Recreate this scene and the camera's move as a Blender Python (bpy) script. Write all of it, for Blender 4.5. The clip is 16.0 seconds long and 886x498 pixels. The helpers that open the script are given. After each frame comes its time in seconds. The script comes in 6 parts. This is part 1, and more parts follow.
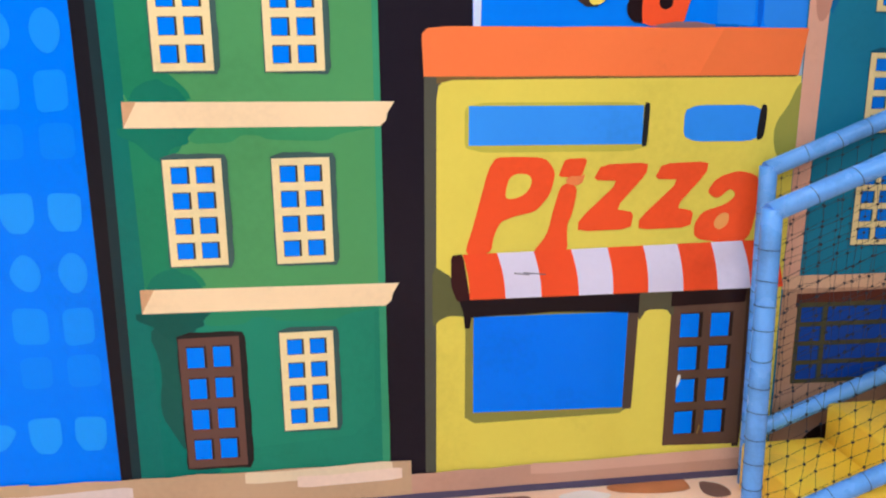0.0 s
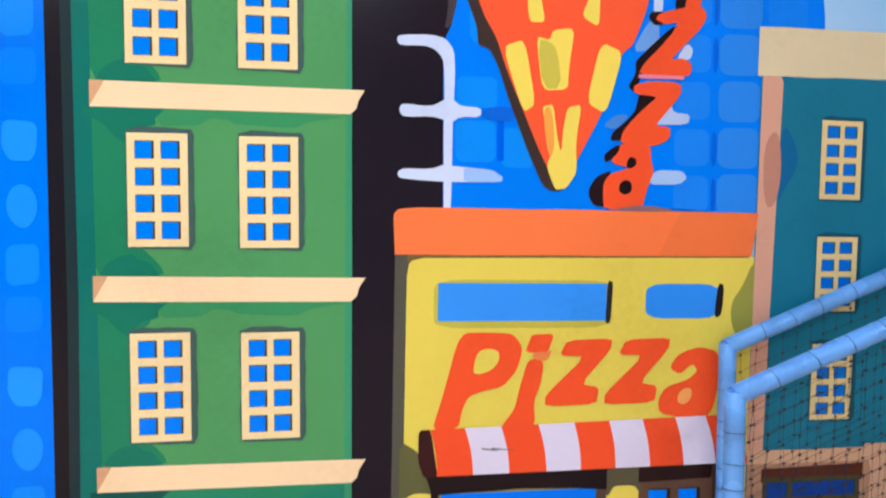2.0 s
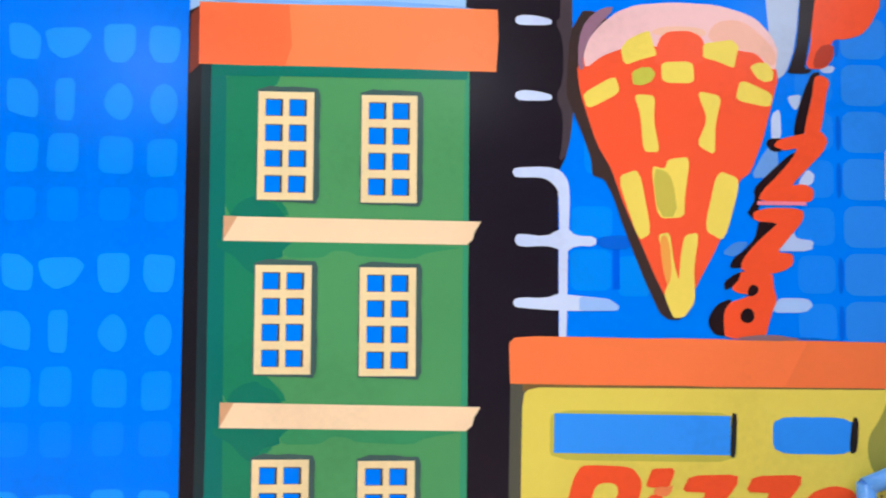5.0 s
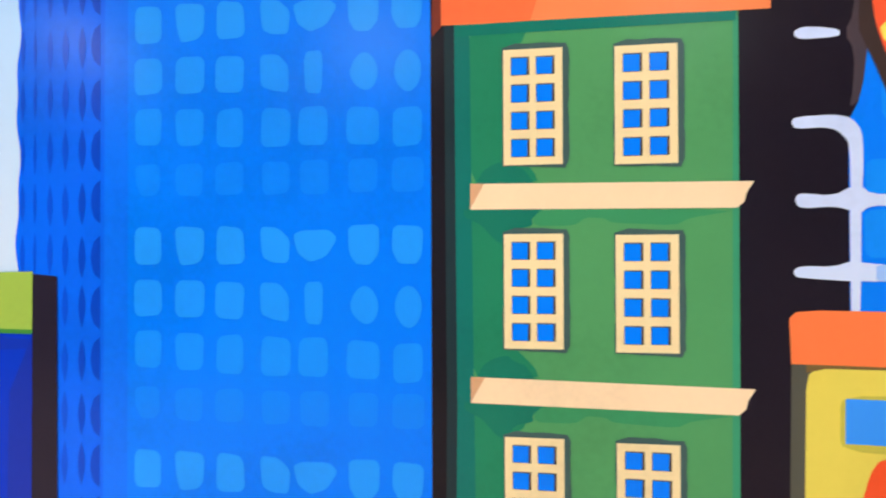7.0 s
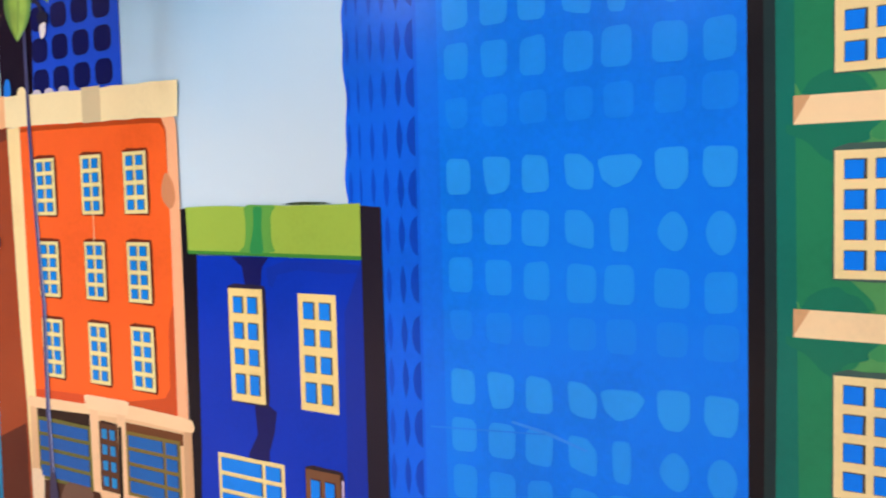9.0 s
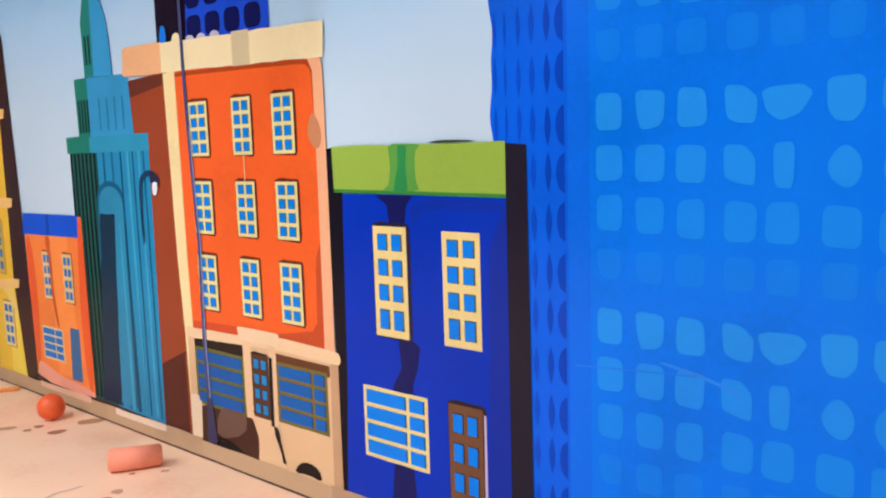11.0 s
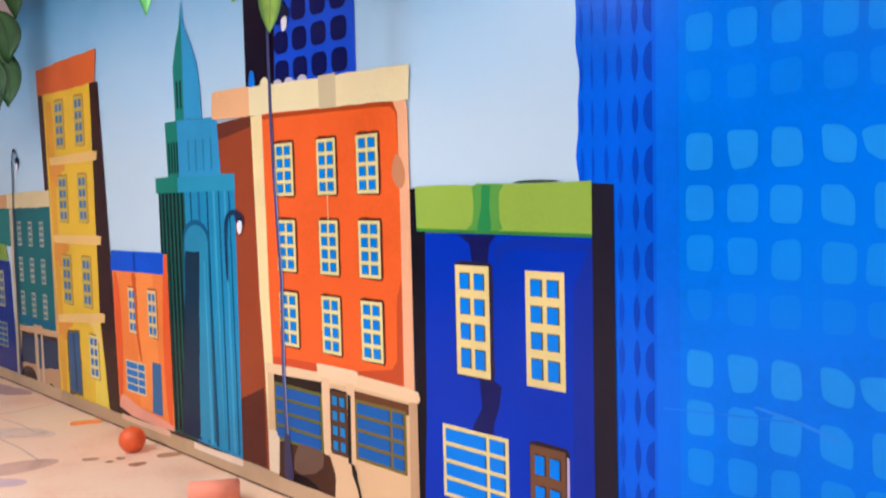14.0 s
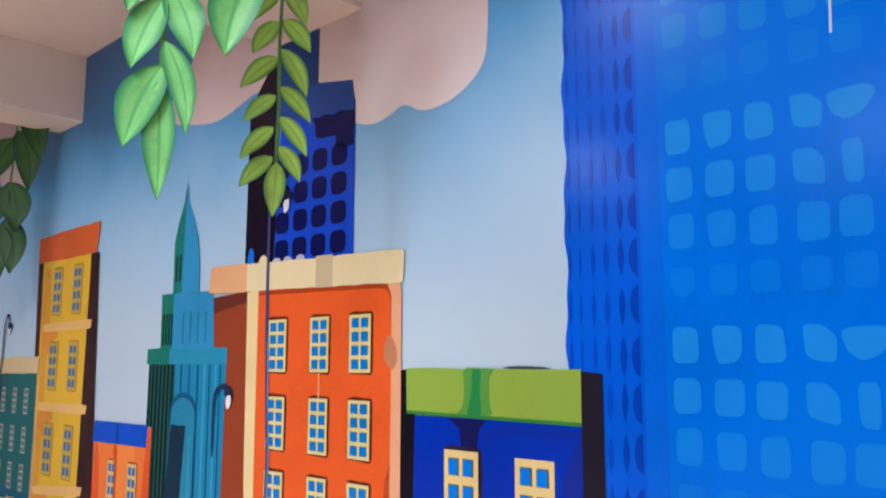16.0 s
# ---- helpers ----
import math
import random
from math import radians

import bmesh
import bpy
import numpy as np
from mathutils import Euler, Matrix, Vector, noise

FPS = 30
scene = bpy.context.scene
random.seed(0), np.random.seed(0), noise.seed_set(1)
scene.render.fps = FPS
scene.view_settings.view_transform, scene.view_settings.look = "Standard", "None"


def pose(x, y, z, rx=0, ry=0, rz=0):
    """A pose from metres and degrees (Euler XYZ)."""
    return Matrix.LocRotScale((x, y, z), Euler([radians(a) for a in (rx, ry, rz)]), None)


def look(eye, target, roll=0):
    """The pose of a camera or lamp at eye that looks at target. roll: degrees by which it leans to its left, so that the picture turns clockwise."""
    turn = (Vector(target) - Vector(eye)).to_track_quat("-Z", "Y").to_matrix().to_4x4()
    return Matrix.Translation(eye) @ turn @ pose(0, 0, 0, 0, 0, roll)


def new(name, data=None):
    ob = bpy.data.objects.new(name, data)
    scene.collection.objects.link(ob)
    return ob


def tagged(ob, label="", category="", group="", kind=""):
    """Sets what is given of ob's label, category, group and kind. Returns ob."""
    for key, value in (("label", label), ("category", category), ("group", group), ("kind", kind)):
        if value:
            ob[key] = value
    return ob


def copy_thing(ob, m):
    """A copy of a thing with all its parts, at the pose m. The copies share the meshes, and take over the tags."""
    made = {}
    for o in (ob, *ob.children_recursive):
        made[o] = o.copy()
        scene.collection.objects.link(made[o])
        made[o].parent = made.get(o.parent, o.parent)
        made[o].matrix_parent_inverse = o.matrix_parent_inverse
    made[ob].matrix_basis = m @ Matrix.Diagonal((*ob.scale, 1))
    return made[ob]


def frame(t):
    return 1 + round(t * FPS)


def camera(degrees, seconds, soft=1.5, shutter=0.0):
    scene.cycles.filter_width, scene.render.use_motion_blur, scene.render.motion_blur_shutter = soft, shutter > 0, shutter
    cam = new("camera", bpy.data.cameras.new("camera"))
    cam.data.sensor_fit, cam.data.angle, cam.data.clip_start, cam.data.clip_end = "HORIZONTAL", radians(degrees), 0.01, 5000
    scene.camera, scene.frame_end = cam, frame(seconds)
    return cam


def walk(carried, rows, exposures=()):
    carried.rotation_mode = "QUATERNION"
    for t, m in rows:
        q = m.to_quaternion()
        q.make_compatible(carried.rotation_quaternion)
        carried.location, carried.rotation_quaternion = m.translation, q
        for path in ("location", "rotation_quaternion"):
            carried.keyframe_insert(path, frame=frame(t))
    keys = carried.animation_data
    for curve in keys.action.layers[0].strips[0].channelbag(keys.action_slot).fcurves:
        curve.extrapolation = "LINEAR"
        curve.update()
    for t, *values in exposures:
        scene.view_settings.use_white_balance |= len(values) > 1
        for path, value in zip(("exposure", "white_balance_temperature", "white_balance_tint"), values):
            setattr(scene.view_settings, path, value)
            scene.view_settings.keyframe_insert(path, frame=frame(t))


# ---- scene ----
cam = camera(56.4, 16.0, 2.0, 0.4)
PATH = [
    (0, (-0.023, 0.022, 1.385), (0.214, 1.957, 0.94), -0.9),
    (0.5, (-0.036, 0.024, 1.409), (0.205, 1.971, 1.024), -0.9),
    (1, (-0.057, 0.021, 1.437), (0.24, 1.977, 1.144), -0.5),
    (1.5, (-0.062, 0.017, 1.477), (0.26, 1.978, 1.252), -0.4),
    (2, (-0.065, 0.012, 1.494), (0.287, 1.978, 1.382), 0.2),
    (2.5, (-0.07, 0.012, 1.523), (0.316, 1.974, 1.495), 0.1),
    (3, (-0.071, -0.004, 1.549), (0.289, 1.962, 1.623), -0.2),
    (3.2, (-0.075, -0.002, 1.545), (0.272, 1.965, 1.653), -0.3),
    (5.3, (-0.112, -0.003, 1.6), (-0.094, 1.994, 1.713), 0.1),
    (5.5, (-0.115, 0.01, 1.602), (-0.166, 2.007, 1.703), -0.1),
    (6, (-0.144, 0.049, 1.622), (-0.331, 2.039, 1.672), 0.1),
    (6.5, (-0.211, 0.102, 1.602), (-0.478, 2.083, 1.642), 0.0),
    (7, (-0.235, 0.149, 1.614), (-0.632, 2.109, 1.641), -0.2),
    (7.5, (-0.253, 0.176, 1.614), (-0.815, 2.095, 1.574), -0.9),
    (8, (-0.245, 0.19, 1.591), (-1.018, 2.033, 1.503), -1.1),
    (8.5, (-0.246, 0.186, 1.594), (-1.178, 1.952, 1.475), -1.3),
    (9, (-0.248, 0.181, 1.587), (-1.317, 1.866, 1.469), -1.4),
    (9.5, (-0.255, 0.189, 1.584), (-1.44, 1.794, 1.446), -1.5),
    (9.7, (-0.263, 0.187, 1.585), (-1.476, 1.77, 1.435), -1.5),
    (11.8, (-0.346, 0.114, 1.543), (-1.681, 1.578, 1.271), -1.7),
    (12, (-0.35, 0.11, 1.541), (-1.701, 1.56, 1.272), -1.6),
    (12.5, (-0.363, 0.09, 1.536), (-1.768, 1.49, 1.278), -1.7),
    (13, (-0.373, 0.08, 1.53), (-1.793, 1.465, 1.281), -1.6),
    (13.5, (-0.377, 0.078, 1.526), (-1.798, 1.464, 1.278), -1.5),
    (14, (-0.369, 0.069, 1.544), (-1.782, 1.479, 1.415), -1.4),
    (14.5, (-0.362, 0.062, 1.559), (-1.783, 1.469, 1.531), -0.8),
    (15, (-0.35, 0.047, 1.573), (-1.749, 1.474, 1.666), -0.2),
    (15.5, (-0.34, 0.036, 1.584), (-1.73, 1.461, 1.781), -0.2),
    (16, (-0.331, 0.029, 1.594), (-1.715, 1.445, 1.874), 0.1),
]
EXPOSURES = [(0, 0.11, 6320, 10), (0.5, 0.13, 6480, 10), (1, 0.14, 6480, 10), (2, 0.15, 6250, 10), (3, 0.12, 6080, 10), (5.5, 0.10, 6080, 10), (6.5, 0.10, 6320, 10), (7, 0.10, 6500, 9), (7.5, -0.14, 6700, 9), (8, -0.28, 6850, 9), (8.5, -0.20, 6850, 9), (9, -0.12, 6800, 9), (12.5, -0.24, 6420, 10), (14, -0.16, 6300, 10), (15, -0.18, 6250, 10), (16, -0.42, 6300, 10)]
walk(cam, [(t, look(eye, target, roll)) for t, eye, target, roll in PATH], EXPOSURES)

# ---- world and large lights ----
WALL = 2.45          # inner face of the mural wall
CEIL = 3.92          # ceiling height
LIFT = 0.0005        # thickness of one printed layer
world = bpy.data.worlds.new("world")
world.use_nodes = True
world.node_tree.nodes["Background"].inputs[0].default_value = (0.8, 0.9, 1.0, 1)
world.node_tree.nodes["Background"].inputs[1].default_value = 0.05
scene.world = world
# Unseen panels: some follow glare on the mural, others are added for brightness.
PANELS = [(-2.92, 0.35, 32), (-5.4, -2.7, 138), (-2.6, -3.4, 90), (0.45, -3.6, 68), (0.25, 0.7, 35), (-7.9, -0.6, 42), (-4.5, -0.4, 64), (3.0, -1.6, 40)]
for px, py, watts in PANELS:
    lamp = bpy.data.lights.new("panel_light", "AREA")
    lamp.shape, lamp.size, lamp.size_y, lamp.energy, lamp.color = "RECTANGLE", 0.56, 0.56, watts, (0.80, 0.91, 1.0)
    lamp.spread = radians(170)
    lob = new("panel_light", lamp)
    lob.matrix_world = pose(px, py, CEIL - 0.035, 0, 0, 0)


# ---- materials ----
def lin(code):
    v = [int(code[i:i + 2], 16) / 255 for i in (0, 2, 4)]
    return tuple((c / 12.92 if c <= 0.04045 else ((c + 0.055) / 1.055) ** 2.4) for c in v) + (1,)


PAINTS = {}


def surface(name, code, rough=0.4, vary=0.10, blotch=2.2, grain=90.0, bump=0.05, metal=0.0, code2=None, spec=0.5):
    """Painted or printed surface: broad blotches, fine grain, slight relief."""
    m = bpy.data.materials.new(name)
    m.use_nodes = True
    nt = m.node_tree
    b = nt.nodes["Principled BSDF"]
    tc = nt.nodes.new("ShaderNodeTexCoord")
    geo = nt.nodes.new("ShaderNodeNewGeometry")
    n1 = nt.nodes.new("ShaderNodeTexNoise")
    n1.inputs["Scale"].default_value, n1.inputs["Detail"].default_value = blotch, 4
    n2 = nt.nodes.new("ShaderNodeTexNoise")
    n2.inputs["Scale"].default_value, n2.inputs["Detail"].default_value = grain, 3
    nt.links.new(geo.outputs["Position"], n1.inputs["Vector"])
    nt.links.new(geo.outputs["Position"], n2.inputs["Vector"])
    c = lin(code)
    d = lin(code2) if code2 else tuple(max(0, x * (1 - 2.2 * vary)) for x in c[:3]) + (1,)
    e = tuple(min(1, x * (1 + vary) + 0.012 * vary) for x in c[:3]) + (1,)
    ramp = nt.nodes.new("ShaderNodeValToRGB")
    ramp.color_ramp.elements[0].position, ramp.color_ramp.elements[0].color = 0.30, d
    ramp.color_ramp.elements[1].position, ramp.color_ramp.elements[1].color = 0.72, e
    mid = ramp.color_ramp.elements.new(0.48)
    mid.color = c
    add = nt.nodes.new("ShaderNodeMath")
    add.operation = "MULTIPLY_ADD"
    add.inputs[1].default_value, add.inputs[2].default_value = 0.22, -0.11
    tot = nt.nodes.new("ShaderNodeMath")
    tot.operation = "ADD"
    nt.links.new(n2.outputs["Fac"], add.inputs[0])
    nt.links.new(n1.outputs["Fac"], tot.inputs[0])
    nt.links.new(add.outputs[0], tot.inputs[1])
    nt.links.new(tot.outputs[0], ramp.inputs["Fac"])
    nt.links.new(ramp.outputs["Color"], b.inputs["Base Color"])
    rr = nt.nodes.new("ShaderNodeMapRange")
    rr.inputs["To Min"].default_value, rr.inputs["To Max"].default_value = max(0.05, rough - 0.08), min(1, rough + 0.10)
    nt.links.new(n1.outputs["Fac"], rr.inputs["Value"])
    nt.links.new(rr.outputs["Result"], b.inputs["Roughness"])
    b.inputs["Metallic"].default_value = metal
    b.inputs["Specular IOR Level"].default_value = spec
    if bump:
        bp = nt.nodes.new("ShaderNodeBump")
        bp.inputs["Strength"].default_value, bp.inputs["Distance"].default_value = bump, 0.01
        nt.links.new(n2.outputs["Fac"], bp.inputs["Height"])
        nt.links.new(bp.outputs["Normal"], b.inputs["Normal"])
    PAINTS[name] = m
    return m


def ink(code, vary=0.06, rough=0.21):
    """Printed colour of the glossy mural film."""
    key = "ink_" + code
    return PAINTS.get(key) or surface(key, code, rough=rough, vary=vary, blotch=1.7, grain=55.0, bump=0.02, spec=0.10)


def sky_material():
    m = surface("sky_print", "BFD6EE", rough=0.32, vary=0.04, bump=0.03, spec=0.25)
    nt = m.node_tree
    b = nt.nodes["Principled BSDF"]
    geo = nt.nodes.new("ShaderNodeNewGeometry")
    sep = nt.nodes.new("ShaderNodeSeparateXYZ")
    nz = nt.nodes.new("ShaderNodeTexNoise")
    nz.inputs["Scale"].default_value, nz.inputs["Detail"].default_value = 1.3, 5
    mix = nt.nodes.new("ShaderNodeMath")
    mix.operation = "MULTIPLY_ADD"
    mix.inputs[1].default_value = 0.55
    mr = nt.nodes.new("ShaderNodeMapRange")
    mr.inputs["From Min"].default_value, mr.inputs["From Max"].default_value = 1.0, 4.2
    ramp = nt.nodes.new("ShaderNodeValToRGB")
    stops = [(0.0, "D2E2F0"), (0.34, "C4DEF4"), (0.50, "AED8FD"), (0.61, "90CAFA"), (0.71, "64B0EA"), (0.82, "3A7CBC"), (1.0, "285E9C")]
    er = ramp.color_ramp.elements
    er[0].position, er[0].color = stops[0][0], lin(stops[0][1])
    er[1].position, er[1].color = stops[-1][0], lin(stops[-1][1])
    for p, code in stops[1:-1]:
        er.new(p).color = lin(code)
    nt.links.new(geo.outputs["Position"], sep.inputs[0])
    nt.links.new(geo.outputs["Position"], nz.inputs["Vector"])
    nt.links.new(nz.outputs["Fac"], mix.inputs[0])
    nt.links.new(sep.outputs["Z"], mix.inputs[2])
    deep = nt.nodes.new("ShaderNodeMapRange")      # the colour turns deeper blue towards the eastern end
    deep.inputs["From Min"].default_value, deep.inputs["From Max"].default_value = 1.1, 2.2
    deep.inputs["To Max"].default_value = 0.75
    total = nt.nodes.new("ShaderNodeMath")
    total.operation = "ADD"
    nt.links.new(sep.outputs["X"], deep.inputs["Value"])
    nt.links.new(mix.outputs[0], total.inputs[0])
    nt.links.new(deep.outputs["Result"], total.inputs[1])
    nt.links.new(total.outputs[0], mr.inputs["Value"])
    nt.links.new(mr.outputs["Result"], ramp.inputs["Fac"])
    nt.links.new(ramp.outputs["Color"], b.inputs["Base Color"])
    return m


SKY = sky_material()


def cloud_material():
    """Cloud on the wall: off-white at its foot, darker pink-grey above, with soft patches."""
    m = surface("cloud_print", "E6DADE", rough=0.32, vary=0.04, bump=0.03, spec=0.1)
    nt = m.node_tree
    geo = nt.nodes.new("ShaderNodeNewGeometry")
    sep = nt.nodes.new("ShaderNodeSeparateXYZ")
    nz = nt.nodes.new("ShaderNodeTexNoise")
    nz.inputs["Scale"].default_value, nz.inputs["Detail"].default_value = 1.6, 3
    mix = nt.nodes.new("ShaderNodeMath")
    mix.operation = "MULTIPLY_ADD"
    mix.inputs[1].default_value = 0.5
    mr = nt.nodes.new("ShaderNodeMapRange")
    mr.inputs["From Min"].default_value, mr.inputs["From Max"].default_value = 2.9, 3.75
    ramp = nt.nodes.new("ShaderNodeValToRGB")
    er = ramp.color_ramp.elements
    er[0].color, er[1].color = lin("F6EEF4"), lin("BEAAAE")
    er.new(0.4).color = lin("E2D2D6")
    nt.links.new(geo.outputs["Position"], sep.inputs[0])
    nt.links.new(geo.outputs["Position"], nz.inputs["Vector"])
    nt.links.new(nz.outputs["Fac"], mix.inputs[0])
    nt.links.new(sep.outputs["Z"], mix.inputs[2])
    nt.links.new(mix.outputs[0], mr.inputs["Value"])
    nt.links.new(mr.outputs["Result"], ramp.inputs["Fac"])
    nt.links.new(ramp.outputs["Color"], nt.nodes["Principled BSDF"].inputs["Base Color"])
    return m


CLOUD = cloud_material()
PLASTER = surface("plaster", "8A99AC", rough=0.8, vary=0.05, blotch=1.1, grain=140, bump=0.08)
CEILING = surface("ceiling_paint", "E6DAD2", rough=0.85, vary=0.04, blotch=0.8, grain=120, bump=0.06)
FLOOR = surface("floor_vinyl", "FFD4B4", rough=0.42, vary=0.09, blotch=1.6, grain=30, bump=0.03, code2="F6C09C")


# ---- mesh helpers ----
def mesh_of(bm, name, mats):
    me = bpy.data.meshes.new(name)
    bm.normal_update()
    bm.to_mesh(me)
    bm.free()
    for m in mats if isinstance(mats, (list, tuple)) else [mats]:
        me.materials.append(m)
    return me


def part(name, bm, material, parent, label="", at=(0, 0, 0)):
    """One mesh object under a thing or under a part."""
    ob = new(name, bm if isinstance(bm, bpy.types.Mesh) else mesh_of(bm, name, material))
    ob.parent = parent
    ob.location = at
    if label:
        ob["label"] = label
    return ob


def thing(name, at, label, category, group="", kind=""):
    ob = new(name)
    ob.empty_display_size = 0.1
    ob.location = at
    return tagged(ob, label, category, group, kind)


def solid(name, bm, material, label, category, kind="", at=(0, 0, 0), group=""):
    ob = new(name, mesh_of(bm, name, material))
    ob.location = at
    return tagged(ob, label, category, group, kind)


def box(bm, x0, y0, z0, x1, y1, z1, mat=0, bevel=0.0):
    v = [bm.verts.new((x, y, z)) for z in (z0, z1) for y in (y0, y1) for x in (x0, x1)]
    fs = [bm.faces.new([v[i] for i in q]) for q in ((0, 2, 3, 1), (4, 5, 7, 6), (0, 1, 5, 4), (2, 6, 7, 3), (0, 4, 6, 2), (1, 3, 7, 5))]
    for f in fs:
        f.material_index = mat
    if bevel:
        es = list({e for f in fs for e in f.edges})
        bmesh.ops.bevel(bm, geom=es, offset=bevel, segments=3, profile=0.6, affect="EDGES")
    return bm


def flat(bm, pts, layer=0, mat=0):
    """A printed shape on the mural: points (x, z), facing the room."""
    area = sum(a[0] * b[1] - b[0] * a[1] for a, b in zip(pts, pts[1:] + pts[:1]))
    if area < 0:
        pts = pts[::-1]
    f = bm.faces.new([bm.verts.new((x, -layer * LIFT, z)) for x, z in pts])
    f.material_index = mat
    return bm


def soft(pts, rounds=2, keep=0.25):
    """Rounds the corners of an outline."""
    for _ in range(rounds):
        out = []
        for (ax, az), (bx, bz) in zip(pts, pts[1:] + pts[:1]):
            out += [(ax + (bx - ax) * keep, az + (bz - az) * keep), (bx - (bx - ax) * keep, bz - (bz - az) * keep)]
        pts = out
    return pts


def rect(x0, z0, x1, z1):
    return [(x0, z0), (x1, z0), (x1, z1), (x0, z1)]


def wobbly(pts, amount=0.002, step=0.05, seed=1):
    """Straight edges with the slight wander of a painted line."""
    r = random.Random(seed)
    out = []
    for (ax, az), (bx, bz) in zip(pts, pts[1:] + pts[:1]):
        n = max(1, int(math.hypot(bx - ax, bz - az) / step))
        for i in range(n):
            k = i / n
            j = amount if i else 0
            out.append((ax + (bx - ax) * k + r.uniform(-j, j), az + (bz - az) * k + r.uniform(-j, j)))
    return out


LAID = {}


def shape(name, pts, layer, code, parent, label=""):
    """One printed shape as a part of a painted thing; points are wall coordinates."""
    LAID[parent.name, layer] = LAID.get((parent.name, layer), -1) + 1
    layer += 0.06 * (LAID[parent.name, layer] % 16)
    ox, oz = parent.matrix_basis.translation.x, parent.matrix_basis.translation.z
    return part(name, flat(bmesh.new(), [(x - ox, z - oz) for x, z in pts], layer), ink(code), parent, label)


def settle(t, dx, dz, turn=0.0, wide=1.0):
    """Sets a printed thing askew on the wall as it was hung."""
    t.location.x += dx
    t.location.z += dz
    t.rotation_euler.y = radians(turn)
    t.scale.x = wide
    return t


def painted(name, x, label, category, group="", z=0.0):
    return thing(name, (x, WALL - 0.002, z), label, category, group)


PANE_MESH = {}


def window(parent, x0, z0, x1, z1, layer, frame_code="F2DDA6", pane_code="0F7FF2", shadow="55584A", cols=2, rows=4, name="window", dark="4A4436",
           border=0.13, label="", skew=0.0, tall=1.0):
    """A painted sash window: frame, painted shadow, and panes with a dark reveal."""
    ox = parent.location.x
    w, h = x1 - x0, z1 - z0
    bm = bmesh.new()
    if shadow:
        s = w * 0.07
        flat(bm, wobbly([(-s * .3, -s * .3), (w + s * .6, -s * .9), (w + s * 1.5, s), (w + s * 1.55, h - s * .6), (w + s * .9, h + s * 1.0), (w * .2, h + s * 1.5), (-s * .3, h + s * .5)], s * .18, 0.03, int(x0 * 977 + z0 * 131) % 97), layer, 1)
    flat(bm, [(0, skew), (w, -skew), (w, h - skew * .3), (0, h + skew * .3)], layer + 1, 0)
    win = part(name, bm, [ink(frame_code), ink(shadow or dark)], parent, label, (x0 - ox, 0, z0 - parent.location.z))
    bx = w * border
    bz = h * border * 0.52
    gx, gz = bx * 0.85, bz * 1.15
    pw, unit = (w - 2 * bx - (cols - 1) * gx) / cols, (h - 2 * bz - (rows - 1) * gz) / (rows - 1 + tall)
    z = bz
    for r in range(rows):
        ph = unit * (tall if r == 0 else 1)
        key = (round(pw, 3), round(ph, 3), pane_code, dark, layer)
        if key not in PANE_MESH:
            pb = bmesh.new()
            flat(pb, rect(0, 0, pw, ph), layer + 2, 1)
            flat(pb, [(pw * .02, ph * .04), (pw * .86, ph * .02), (pw * .88, ph * .93), (pw * .03, ph * .95)], layer + 3, 0)
            PANE_MESH[key] = mesh_of(pb, "pane", [ink(pane_code), ink(dark)])
        for c in range(cols):
            part("pane", PANE_MESH[key], None, win, "", (bx + c * (pw + gx), 0, z))
        z += ph + gz
    return win


def barred(parent, x0, z0, x1, z1, layer, frame_code, pane_code, split=0.7, rows=4, name="shop_window", flip=False):
    """A wide painted window of long panes beside short ones."""
    ox = parent.location.x
    w, h = x1 - x0, z1 - z0
    win = part(name, flat(bmesh.new(), wobbly(rect(0, 0, w, h), 0.0015, 0.06, 3), layer), ink(frame_code), parent, "", (x0 - ox, 0, z0))
    g = h * 0.055
    ph = (h - (rows + 1) * g) / rows
    a = w * split
    for r in range(rows):
        z = g + r * (ph + g)
        for p0, p1 in ((g, a - g / 2), (a + g / 2, w - g)):
            if flip:
                p0, p1 = w - p1, w - p0
            bm = flat(bmesh.new(), rect(p0, z, p1, z + ph), layer + 1, 1)
            flat(bm, rect(p0, z, p1 - g * 0.4, z + ph * 0.97), layer + 2, 0)
            part("pane", bm, [ink(pane_code), ink("26405C")], win)
    return win


# ---- the large structure ----
X0, X1, Y0 = -10.2, 4.2, -5.6
bm = box(bmesh.new(), X0, WALL, 0, X1, WALL + 0.2, CEIL)
solid("wall_north", bm, SKY, "glossy mural wall printed with a pale blue sky", "wall", "structure")
solid("wall_west", box(bmesh.new(), X0 - 0.2, Y0, 0, X0, WALL + 0.2, CEIL), PLASTER, "plain blue-grey painted end wall", "wall", "structure")
solid("wall_east", box(bmesh.new(), X1, Y0, 0, X1 + 0.2, WALL + 0.2, CEIL), PLASTER, "plain blue-grey painted end wall", "wall", "structure")
solid("wall_south", box(bmesh.new(), X0 - 0.2, Y0 - 0.2, 0, X1 + 0.2, Y0, CEIL), PLASTER, "plain blue-grey wall opposite the mural", "wall", "structure")
solid("ceiling", box(bmesh.new(), X0 - 0.2, Y0 - 0.2, CEIL, X1 + 0.2, WALL + 0.2, CEIL + 0.2), CEILING, "warm white plastered ceiling", "ceiling", "structure")
floor = solid("floor", box(bmesh.new(), X0 - 0.2, Y0 - 0.2, -0.15, X1 + 0.2, WALL + 0.2, 0), FLOOR, "peach printed vinyl floor with brown pebbles", "floor", "structure")
